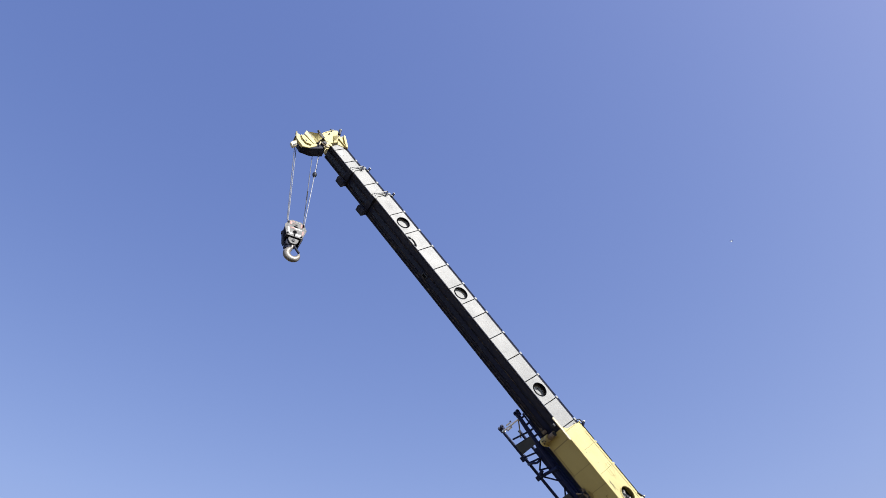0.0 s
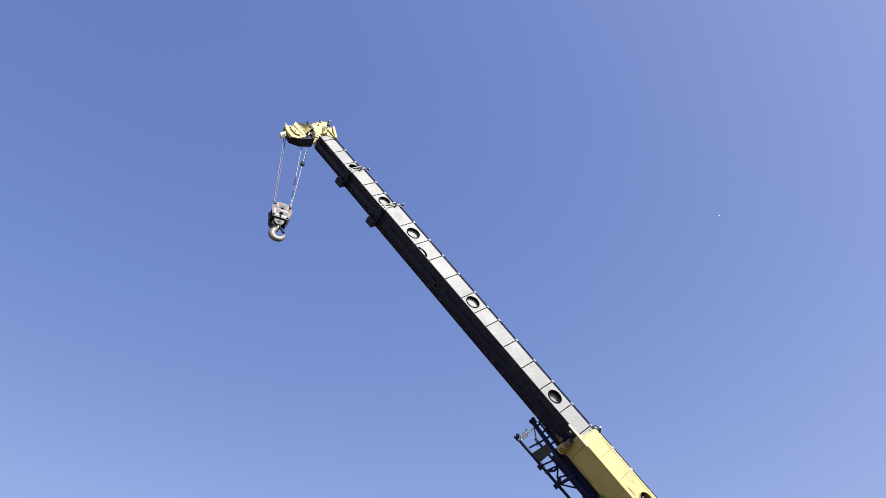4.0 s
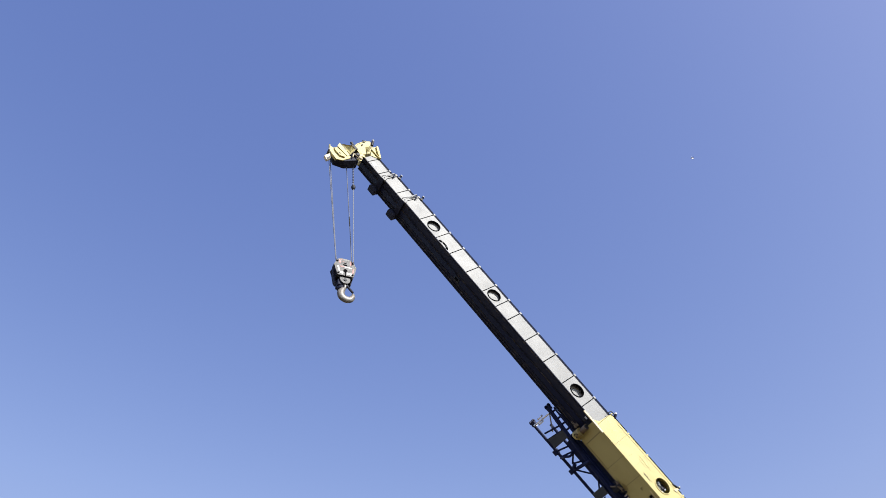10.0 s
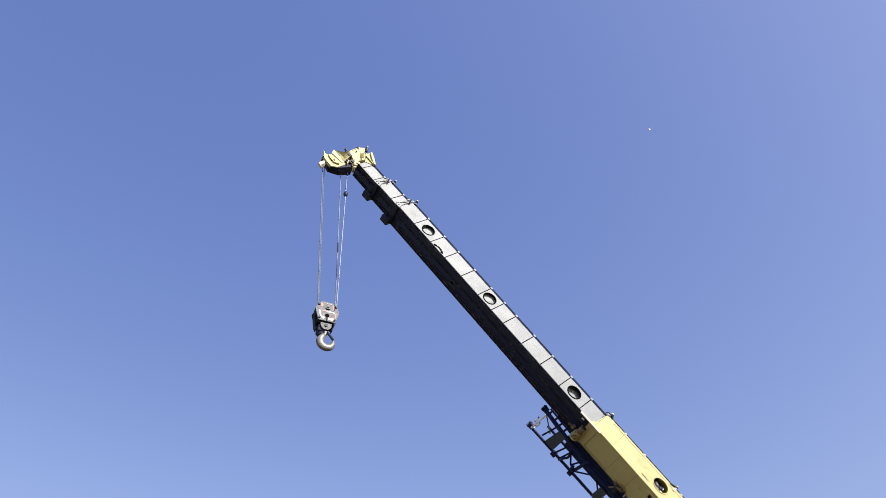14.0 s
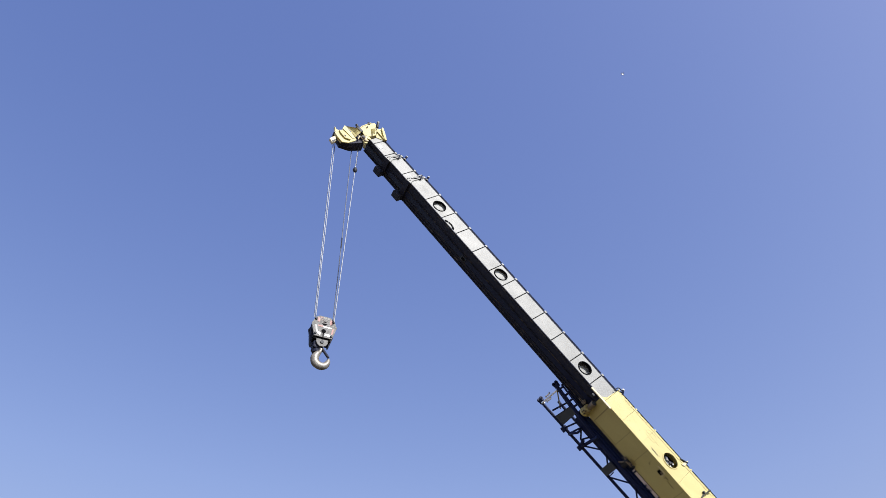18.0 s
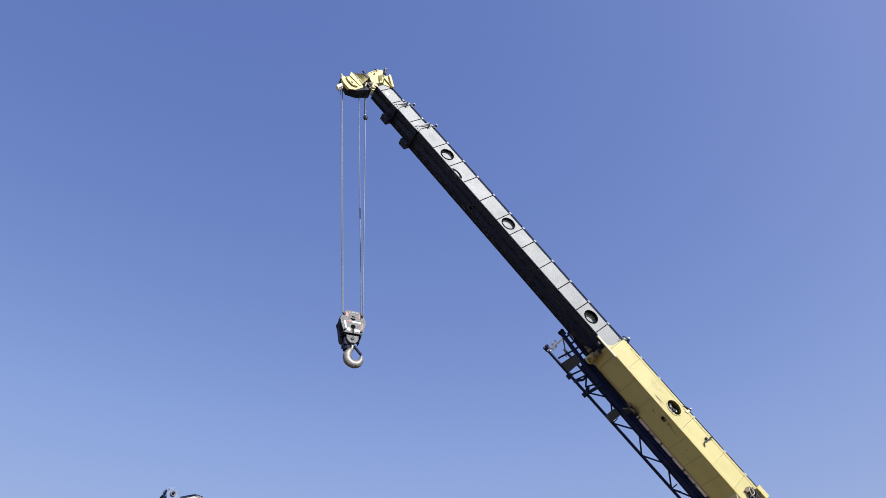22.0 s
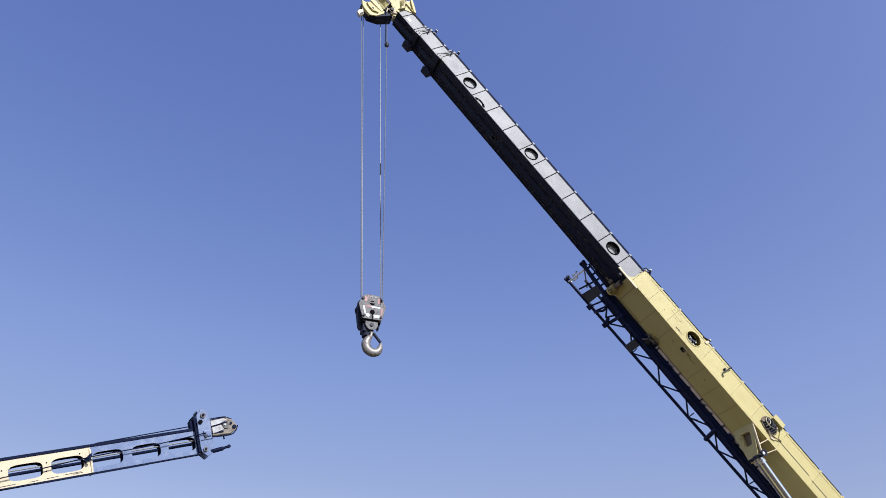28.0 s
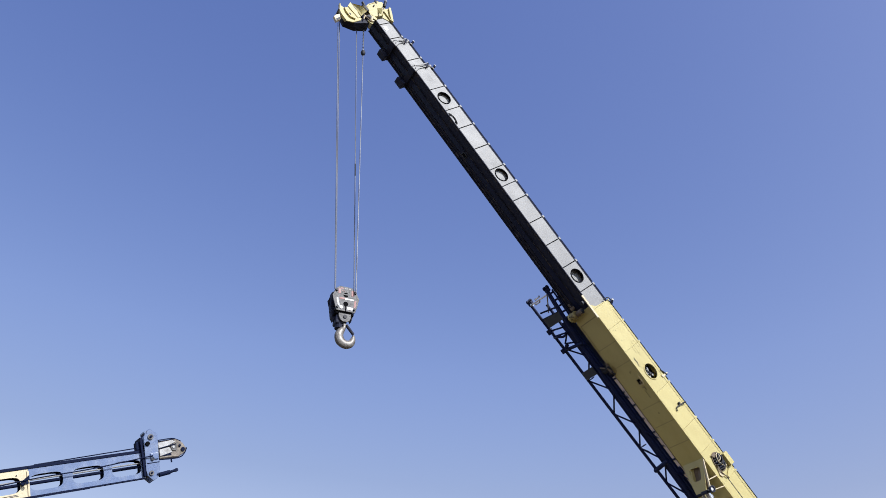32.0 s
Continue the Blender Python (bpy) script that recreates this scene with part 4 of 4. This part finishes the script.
for name, x0, x1, mat, label in (("boom_tip_section", -1.48, 0.0, BLUE, "pale blue slotted boom tip section"), ("boom_base_section", -8.2, -1.485, CREAM, "cream slotted boom section")):
    arm = second_part(name, box(x0, x1, -0.01, D, -0.012, 0.028, 0.004), NAVY, label)
    arms[name] = arm
    part("bottom_flange", box(x0, x1, -0.014, 0.030, -0.388, -0.369, 0.003), NAVY, arm)
    slots = [c for c in (-0.24, -0.75, -1.27, -1.78, -2.28, -2.79, -3.30, -3.81, -4.32, -4.83) if x0 < c < x1]
    edges = [x1] + [(a + b) / 2 for a, b in zip(slots, slots[1:])] + [x0]
    for c, a, b in zip(slots, edges, edges[1:]):
        part("web_plate", holed(b, a, -0.367, -0.014, 0.0, 0.016, c, -0.200, 0.200, 0.105, sides=40, power=4.0), mat, arm)
        # far web is coloured navy to imitate shade inside the boom
        part("far_web_plate", holed(b, a, -0.335, -0.014, D - 0.016, D, c, -0.190, 0.200, 0.105, sides=24, power=4.0), NAVY, arm)
part("bottom_strip", box(-2.2, -0.76, -0.03, -0.016, -0.402, -0.391, 0.003), NAVY, arms["boom_tip_section"])
arm = arms["boom_tip_section"]
part("inner_rod", rod((-8.0, 0.07, -0.205), (-0.02, 0.07, -0.19), 0.022, 14), NAVY, arms["boom_base_section"], "black rod inside the boom")
part("inner_rod", rod((-8.0, 0.04, -0.165), (-0.02, 0.04, -0.150), 0.010, 12), GREY, arms["boom_base_section"], "bright rod inside the boom")
part("joint_edge", box(-1.50, -1.475, -0.012, D + 0.01, -0.37, -0.04, 0.004), CREAM, arms["boom_base_section"])
clip = part("cable_bracket", prism([(-1.60, -0.19), (-1.48, -0.10), (-1.48, -0.15), (-1.56, -0.235)], -0.05, -0.012, 0.006), NAVY, arms["boom_base_section"], "dark cable bracket")
part("bolt", rod((-1.52, -0.085, -0.20), (-1.52, -0.07, -0.20), 0.02, 10), NAVY, clip)
part("cable", tube([(-8.0, -0.05, -0.34), (-4.0, -0.05, -0.285), (-2.6, -0.05, -0.245), (-1.5, -0.06, -0.165), (-0.7, -0.06, -0.145), (0.12, -0.07, -0.09)], [0.008] * 6, 8), NAVY, arms["boom_base_section"], "dark cable along the boom")
for x0, x1, z0 in ((-2.07, -1.90, -0.345), (-1.85, -1.62, -0.335), (-1.74, -1.60, -0.348), (-2.62, -2.40, -0.35), (-2.25, -2.14, -0.352)):
    part("scuff", prism([(x0, z0), (x1, z0 + 0.006), (x1 - 0.02, z0 + 0.012), (x0 + 0.03, z0 + 0.008)], -0.002, -0.0005), NAVY, arms["boom_base_section"], "brown scuff mark")
for x, z in ((-2.03, -0.13), (-2.04, -0.24), (-2.55, -0.14), (-1.62, -0.08)):
    part("rivet", rod((x, -0.006, z), (x, 0.0, z), 0.009, 8), NAVY, arms["boom_base_section"])
part("top_cable", rod((-1.4, 0.02, 0.034), (0.0, 0.02, 0.070), 0.008, 8), NAVY, arm)
part("top_block", box(-0.08, 0.0, -0.01, 0.09, 0.032, 0.15, 0.012), NAVY, arm)
for y in (-0.04, D - 0.05):
    tip = part("tip_plate", prism([(0.03, 0.20), (0.08, 0.29), (0.14, 0.315), (0.235, 0.22), (0.20, -0.30), (0.15, -0.41), (0.09, -0.44), (0.02, -0.36), (0.01, -0.28)], y, y + 0.03, 0.006), BLUE, arm, "pale blue pointed end plate")
    for x, z, r, mat in ((0.127, 0.19, 0.040, PLATE), (0.071, 0.096, 0.032, VOID), (0.115, -0.13, 0.026, DARK), (0.075, -0.33, 0.034, PLATE)):
        s = part("bolt", rod((x, y - 0.022, z), (x, y, z), r, 14), mat, tip)
    part("bolt_head", rod((0.127, y - 0.04, 0.19), (0.127, y - 0.022, 0.19), 0.02, 6), NAVY, tip)
    part("bolt_head", rod((0.075, y - 0.036, -0.33), (0.075, y - 0.022, -0.33), 0.016, 6), NAVY, tip)
    part("weld_line", box(0.03, 0.21, y - 0.004, y, -0.19, -0.18), NAVY, tip)
    part("small_bolt", rod((0.16, y - 0.012, -0.36), (0.16, y, -0.36), 0.014, 8), NAVY, tip)
part("end_edge", box(-0.03, 0.0, -0.05, D + 0.0, -0.36, 0.20, 0.006), NAVY, arm)
part("cross_bar", rod((0.07, -0.04, 0.27), (0.07, D - 0.03, 0.27), 0.025, 10), BLUE, arm)
part("bolt_plate", box(0.09, 0.20, -0.062, -0.042, -0.14, -0.05, 0.006), BLUE, arm)
nose = part("sheave_housing", prism([(0.22, 0.13), (0.50, 0.135), (0.61, 0.07), (0.66, -0.03), (0.62, -0.09), (0.53, -0.14), (0.24, -0.13)], 0.02, 0.10, 0.012), HOUSING, arm, "worn grey-brown sheave housing at the boom tip")
part("housing_rib", tube([(0.22, 0.05, 0.145), (0.46, 0.05, 0.15), (0.53, 0.05, 0.13), (0.60, 0.05, 0.09)], [0.008] * 4, 8), NAVY, nose)
part("housing_rib", tube([(0.24, 0.04, -0.14), (0.52, 0.04, -0.15), (0.62, 0.04, -0.10), (0.67, 0.04, -0.02)], [0.009] * 4, 8), NAVY, nose)
part("housing_plate", prism([(0.24, 0.10), (0.46, 0.115), (0.50, 0.08), (0.36, 0.03), (0.24, 0.02)], 0.0, 0.019, 0.004), FACET, nose, "pale worn cover plate")
part("housing_plate", prism([(0.25, 0.0), (0.40, 0.02), (0.44, -0.06), (0.25, -0.10)], 0.006, 0.019, 0.004), FACET, nose, "scraped pale cover plate")
part("housing_plate", prism([(0.42, 0.05), (0.52, 0.06), (0.50, -0.05), (0.43, -0.04)], 0.004, 0.019, 0.004), PLATE, nose)
part("housing_edge", rod((0.24, 0.0, 0.012), (0.50, 0.0, 0.05), 0.008, 6), NAVY, nose)
part("housing_edge", rod((0.24, 0.0, 0.115), (0.50, 0.0, 0.125), 0.007, 6), NAVY, nose)
part("housing_slot", box(0.26, 0.42, 0.012, 0.0195, -0.10, -0.075, 0.002), NAVY, nose)
part("drip_pipe", rod((0.42, 0.05, -0.15), (0.42, 0.05, -0.20), 0.012, 8), NAVY, nose)
part("housing_bolt", rod((0.46, -0.008, 0.01), (0.46, 0.02, 0.01), 0.018, 10), FACET, nose)
part("housing_bolt", rod((0.56, 0.0, 0.02), (0.56, 0.02, 0.02), 0.018, 10), NAVY, nose)
part("nose_pin", rod((0.60, 0.0, -0.04), (0.60, 0.11, -0.04), 0.03, 10), NAVY, nose)
handle = part("tie_rod", rod((0.20, 0.02, -0.36), (0.36, 0.02, -0.345), 0.032, 12), NAVY, arm, "dark tie rod stub")
part("tie_end", rod((0.36, 0.02, -0.345), (0.48, 0.02, -0.325), 0.02, 10), NAVY, handle)
part("tie_eye", rod((0.455, -0.0, -0.33), (0.455, 0.04, -0.33), 0.026, 12), NAVY, handle)


def low_part(name, bm, mat, label=""):
    return part(name, bm, mat, second, label)


low_part("pedestal", box(-0.45, 0.45, -0.45, 0.45, 1.2, 2.2, 0.05), CREAM, "cream crane pedestal on the truck bed")
low_part("pedestal_head", box(-0.7, 0.5, -0.3, 0.3, 2.2, 2.75, 0.05), CREAM)
low_part("truck_frame", box(-5.5, 2.2, -0.5, 0.5, 0.7, 1.0, 0.03), DARK)
low_part("truck_bed", box(-4.9, 2.2, -1.2, 1.2, 1.0, 1.2, 0.02), DARK)
low_part("truck_cab", box(-7.3, -5.2, -1.15, 1.15, 0.7, 2.7, 0.12), WHITE)
for x in (-6.3, -1.6, 0.0):
    for y in (-1.0, 1.0):
        wheel = low_part("wheel", rod((x, y - 0.15, 0.5), (x, y + 0.15, 0.5), 0.5, 26), RUBBER)
        part("rim", rod((x, y - 0.165, 0.5), (x, y + 0.165, 0.5), 0.26, 18), STEEL, wheel)

# ---- hook block: x to its right, y away from its front, z up, the plate's middle hole at the origin ----
block = tagged(new("hook_block"), "worn grey steel hook block with white and red patches, hanging", "hook block")
OUT = [(-0.13, 0.412), (0.13, 0.412), (0.222, 0.335), (0.255, 0.22), (0.295, 0.17), (0.268, 0.10), (0.26, 0.02), (0.205, -0.17), (-0.20, -0.17), (-0.25, 0.02), (-0.262, 0.10), (-0.288, 0.17), (-0.252, 0.22), (-0.222, 0.335)]
for y, mat in ((-0.16, PLATE), (0.14, BLACK)):
    cheek = part("cheek_plate", prism(OUT, y, y + 0.025, 0.006), mat, block, "worn grey cheek plate" if y < 0 else "black cheek plate")
    if y < 0:
        front = cheek
for y in (-0.075, 0.0, 0.075):
    smooth(part("block_sheave", sheave(-0.015, y, 0.17, 0.215, 0.07), BLACK, block, "black rope sheave"))
# guard is black to imitate the block's side turned from the sun
part("side_guard", prism([(-0.235, 0.34), (-0.18, 0.36), (-0.15, -0.20), (-0.18, -0.33), (-0.225, -0.25), (-0.255, 0.0)], 0.02, 0.16, 0.01), BLACK, block, "side guard, black for the block's shaded side")
part("side_guard", prism([(0.20, 0.34), (0.25, 0.32), (0.27, 0.0), (0.19, -0.30), (0.16, -0.20)], 0.02, 0.14, 0.01), BLACK, block)
# black box put in place of the shaded gap below the plate
part("lower_beam", box(-0.20, 0.19, -0.13, 0.14, -0.225, -0.172, 0.012), VOID, block)
for x in (-0.20, 0.20):
    part("tie_bolt", rod((x, -0.19, 0.30), (x, 0.18, 0.30), 0.028, 10), DARK, block)
    part("tie_bolt", rod((x * 0.9, -0.19, -0.10), (x * 0.9, 0.18, -0.10), 0.024, 10), DARK, block)
# flat black discs and bar imitate shade in holes of the plate
part("axle_hole", rod((0.0, -0.166, 0.0), (0.0, -0.160, 0.0), 0.052, 20), VOID, front, "black disc in place of a shaded hole")
part("slit", box(-0.012, 0.012, -0.164, -0.160, -0.17, -0.05), VOID, front)
part("upper_hole", rod((0.0, -0.164, 0.215), (0.0, -0.160, 0.215), 0.055, 20), VOID, front)
part("upper_cover", box(-0.065, 0.065, -0.168, -0.1605, 0.205, 0.235, 0.004), PLATE, front)
for x0, x1, z0, z1, mat in ((-0.14, -0.02, 0.105, 0.145, PINK), (-0.02, 0.17, 0.10, 0.14, WHITE), (0.03, 0.16, -0.125, -0.06, WHITE), (-0.165, -0.11, 0.23, 0.35, PINK), (0.12, 0.18, 0.21, 0.34, PINK)):
    part("patch", box(x0, x1, -0.164, -0.1602, z0, z1), mat, front, "faded red patch" if mat is PINK else "white patch")
part("patch", prism([(-0.205, 0.13), (-0.165, 0.12), (-0.13, -0.07), (-0.17, -0.06)], -0.164, -0.1602), WHITE, front, "white patch")
part("patch", prism([(0.185, 0.10), (0.225, 0.12), (0.215, -0.02), (0.17, -0.08)], -0.164, -0.1602), PINK, front, "faded red patch")
part("patch", rod((-0.095, -0.164, -0.085), (-0.095, -0.1602, -0.085), 0.04, 18), WHITE, front, "white round patch")
for x0, x1, z0, z1 in ((-0.105, -0.075, 0.345, 0.38), (-0.065, -0.045, 0.345, 0.375), (-0.03, 0.005, 0.345, 0.38), (0.02, 0.04, 0.35, 0.382), (0.055, 0.10, 0.345, 0.38), (-0.09, -0.02, 0.295, 0.305), (0.01, 0.08, 0.298, 0.306)):
    part("marking", box(x0, x1, -0.164, -0.1602, z0, z1), GREY if abs(x0) < 0.06 else PINK, front, "worn pale bar marking")
part("trunnion_plate", prism([(-0.135, -0.20), (0.135, -0.20), (0.13, -0.29), (0.10, -0.355), (0.045, -0.395), (-0.045, -0.395), (-0.10, -0.355), (-0.13, -0.29)], -0.13, -0.10, 0.006), PLATE, block, "rounded grey trunnion plate")
part("trunnion_bolt", rod((0.0, -0.15, -0.28), (0.0, -0.13, -0.28), 0.04, 14), DARK, block)
# black blocks paint the shadow side of the trunnion
part("trunnion", box(-0.17, 0.06, -0.09, 0.15, -0.42, -0.22, 0.03), BLACK, block, "trunnion block, black for its shadow side")
part("trunnion", rod((-0.06, 0.02, -0.50), (-0.06, 0.02, -0.42), 0.10, 16), BLACK, block)
crook = part("hook", tube([(0.005, -0.10, -0.42), (0.0, -0.10, -0.50), (-0.055, -0.10, -0.575), (-0.105, -0.10, -0.69), (-0.075, -0.10, -0.815), (0.03, -0.10, -0.875), (0.135, -0.10, -0.84), (0.19, -0.10, -0.74), (0.20, -0.10, -0.645)],
                          [0.034, 0.036, 0.068, 0.092, 0.100, 0.094, 0.080, 0.056, 0.020], 16), HOOK, block, "worn bare steel crane hook")
for v in crook.data.vertices:
    v.co.y = -0.10 + (v.co.y + 0.10) * 0.72
    v.co.z -= 0.015
smooth(crook, 60)
part("latch", rod((0.05, -0.13, -0.49), (0.185, -0.13, -0.655), 0.030, 10), BLACK, block, "black safety latch")
part("latch_pin", rod((0.05, -0.16, -0.47), (0.05, -0.02, -0.47), 0.016, 8), DARK, block)

for ob in block.children_recursive:
    ob.data.transform(Matrix.Translation((0, 0.144, 0.012)) @ Matrix.Diagonal((0.93, 0.9, 0.915, 1.0)))

# ---- ropes and limit weight ----
PIECES, PIECE = 5, 1.95
FALLS = [((3.96, -0.17, -0.86), (-0.245, -0.06, 0.26), ""), ((3.96, -0.25, -0.775), (-0.190, 0.06, 0.26), ""),
         ((3.62, -0.27, -0.46), (0.185, 0.06, 0.26), "marker"), ((3.65, -0.22, -0.22), (0.178, -0.06, 0.26), "")]
ropes = []
for top, low, extra in FALLS:
    rope = tagged(new("hoist_rope"), "grey steel wire hoist rope between boom head and hook block", "rope", "hoist ropes")
    strands = []
    for i in range(PIECES):
        strands.append(part("rope_length", rod((0, 0, -PIECE / 2), (0, 0, PIECE / 2), 0.0103 + 0.0003 * i, 8), ROPE, rope))
    mark = part("rope_sleeve", rod((0, 0, -0.16), (0, 0, 0.16), 0.0145, 8), RUBBER, rope, "black length on the rope") if extra else None
    ropes.append((rope, strands, mark, top, low))

weight = tagged(new("limit_weight"), "dark limit switch weight hanging on a chain round the rope", "crane weight")
for i in range(18):
    m = Matrix.Translation((0.035, 0, -0.03 - 0.055 * i)) @ pose(0, 0, 0, 90, 0, 90 * (i % 2)) @ pose(0, 0, 0, 0, 0, 90)
    part("chain_link", torus(m, 0.022, 0.007, stretch=0.72, ring=6), DARK, weight)
bell = part("weight_body", tube([(0, 0, -1.0), (0, 0, -1.03), (0, 0, -1.07), (0, 0, -1.115), (0, 0, -1.16), (0, 0, -1.19)], [0.018, 0.032, 0.052, 0.058, 0.046, 0.026], 18), DARK, weight, "dark bulb-shaped weight")
smooth(bell, 70)
part("clip", torus(Matrix.Translation((0, 0, -1.01)) @ pose(0, 0, 0, 90, 0, 0), 0.03, 0.01), STEEL, weight)

# ---- distant aeroplane ----
plane = tagged(new("aeroplane"), "tiny white aeroplane high in the blue sky", "aeroplane")
smooth(part("fuselage", tube([(-9, 0, 0), (-7.6, 0, 0), (-4, 0, 0), (2, 0, 0), (6, 0, 0.3), (9.4, 0, 0.9)], [0.3, 1.3, 1.8, 1.8, 1.2, 0.3], 20), SHEEN, plane), 80)
for s in (-1, 1):
    bm = bmesh.new()
    for z in (-0.15, 0.15):
        bm.faces.new([bm.verts.new(v) for v in ((-2.2, s * 1.0, z), (1.6, s * 1.0, z), (3.2, s * 9.0, z + 0.6), (1.6, s * 9.0, z + 0.6))])
    bmesh.ops.bridge_loops(bm, edges=bm.edges[:])
    part("wing", bm, SHEEN, plane)
    part("engine", rod((-2.0, s * 3.4, -0.7), (0.6, s * 3.4, -0.7), 0.7, 10), SHEEN, plane)
    part("tailplane", box(6.6, 8.4, s * 0.3, s * 3.4, 0.3, 0.5), SHEEN, plane)
part("fin", prism([(6.2, 0.5), (8.6, 0.5), (9.2, 3.4), (8.2, 3.4)], -0.12, 0.12), SHEEN, plane)

# glowing cylinders added so the small aeroplane looks white; no lamp is seen
glow = bpy.data.materials.new("brightening_glow")
glow.use_nodes = True
glow.node_tree.nodes["Principled BSDF"].inputs["Emission Color"].default_value = (1, 1, 0.97, 1)
glow.node_tree.nodes["Principled BSDF"].inputs["Emission Strength"].default_value = 3.0
for s in (-1, 1):
    part("brightening_glow", rod((-0.5, s * 1.5, -1.9), (1.2, s * 1.5, -1.9), 0.9, 12), glow, plane, "white glow added to brighten the aeroplane")


# ---- what moves ----
def motions():
    half = [0.5 * i for i in range(65)]
    # telescoping, metres past the retracted stop, each half second from the start until it stops
    out_mid = [0.25, 0.25, 0.25, 0.25, 0.25, 0.25, 0.25, 0.25, 0.25, 0.24, 0.24, 0.23, 0.22, 0.21, 0.19, 0.16, 0.13, 0.11, 0.07, 0.04, 0.02, 0, 0]
    out_three = [0.4, 0.47, 0.56, 0.64, 0.71, 0.78, 0.84, 0.88, 0.86, 0.82, 0.77, 0.72, 0.65, 0.58, 0.51, 0.43, 0.34, 0.26, 0.18, 0.11, 0.04, 0, 0]
    out_head = [0.54, 0.68, 0.83, 0.98, 1.12, 1.28, 1.41, 1.48, 1.45, 1.37, 1.29, 1.2, 1.09, 0.95, 0.8, 0.67, 0.54, 0.41, 0.28, 0.16, 0.07, 0, 0]
    # swing of the hook, degrees, and its depth under the head, metres, each half second
    swing = [-2.13, -3.51, -2.93, -0.86, 1.03, 1.74, 1.05, -1.77, -4.1, -4.8, -3.7, -0.67, 3.26, 4.51, 2.89, -0.65, -3.93, -5.2, -2.97, 0.33, 3.06, 4.48, 4.22, 2.13, -0.97, -3.37, -4.36, -3.14, -0.91, 1.56, 3.1, 3.75, 2.95, 1.2, -1.03, -2.75, -3.33, -2.75, -1.2, 0.64, 2.27, 3.18, 3.1, 2.34, 0.9, -0.83, -2.18, -2.68, -2.5, -1.46, -0.12, 1.33, 2.25, 2.6, 2.45, 1.82, 0.55, -0.78, -1.86, -2.44, -2.23, -1.52, -0.38, 1.08, 2.09]
    fall = [3.16, 3.1, 3.05, 3.04, 3.05, 3.06, 3.02, 2.98, 2.97, 2.98, 2.98, 3.03, 3.13, 3.2, 3.18, 3.14, 3.14, 3.25, 3.45, 3.7, 3.95, 4.16, 4.3, 4.39, 4.46, 4.53, 4.65, 4.82, 5.03, 5.24, 5.4, 5.55, 5.69, 5.82, 5.93, 6.01, 6.1, 6.26, 6.44, 6.64, 6.84, 7, 7.13, 7.23, 7.29, 7.33, 7.38, 7.47, 7.59, 7.72, 7.88, 8.03, 8.16, 8.28, 8.39, 8.49, 8.55, 8.55, 8.51, 8.42, 8.31, 8.2, 8.12, 8.04, 7.97]

    def reach(steps, i):
        return steps[i] if i < len(steps) else 0.0

    for ob, steps in ((mid, out_mid), (three, out_three), (head, out_head)):
        walk(ob, [(t, TO_BOOM @ Matrix.Translation((reach(steps, i), 0, 0))) for i, t in enumerate(half)])
    hang = []
    for i, t in enumerate(half):
        top = BOOM @ Vector((3.72 + reach(out_head, i), -0.30, -0.50))
        a = radians(swing[i])
        low = top + fall[i] * Vector((sin(a), 0, -cos(a)))
        hang.append(Matrix.Translation(low) @ Matrix.Rotation(-a, 4, "Y") @ Matrix.Rotation(radians(23.8), 4, "Z"))
    walk(block, list(zip(half, hang)))
    for n, (rope, strands, mark, top, low) in enumerate(ropes):
        rows, spans = [], []
        for i, t in enumerate(half):
            a = BOOM @ Vector((top[0] + reach(out_head, i), top[1], top[2]))
            b = hang[i] @ Vector(low)
            d = b - a
            rows.append((t, Matrix.Translation(a) @ d.to_track_quat("-Z", "Y").to_matrix().to_4x4()))
            spans.append(d.length)
        walk(rope, rows)
        for k, ob in enumerate(strands):
            walk(ob, [(t, pose(0, 0, -PIECE / 2 - k * (spans[i] - PIECE) / (PIECES - 1))) for i, t in enumerate(half)])
        if mark:
            walk(mark, [(t, pose(0, 0, -spans[i] * 0.595)) for i, t in enumerate(half)])
        if n == 3:
            walk(weight, rows)
    # the aeroplane keeps its height and crosses overhead
    walk(plane, [(t, pose(x, y, 2600, 0, 0, 221)) for t, x, y in ((0, 1794, 2498), (2, 1703, 2405), (4, 1611, 2313), (6, 1517, 2222), (8, 1422, 2134), (10, 1325, 2048), (12, 1226, 1963), (14, 1126, 1882), (16, 1025, 1802), (18, 921, 1725), (20, 816, 1651), (24, 605, 1506), (28, 394, 1360), (32, 183, 1215))])


motions()
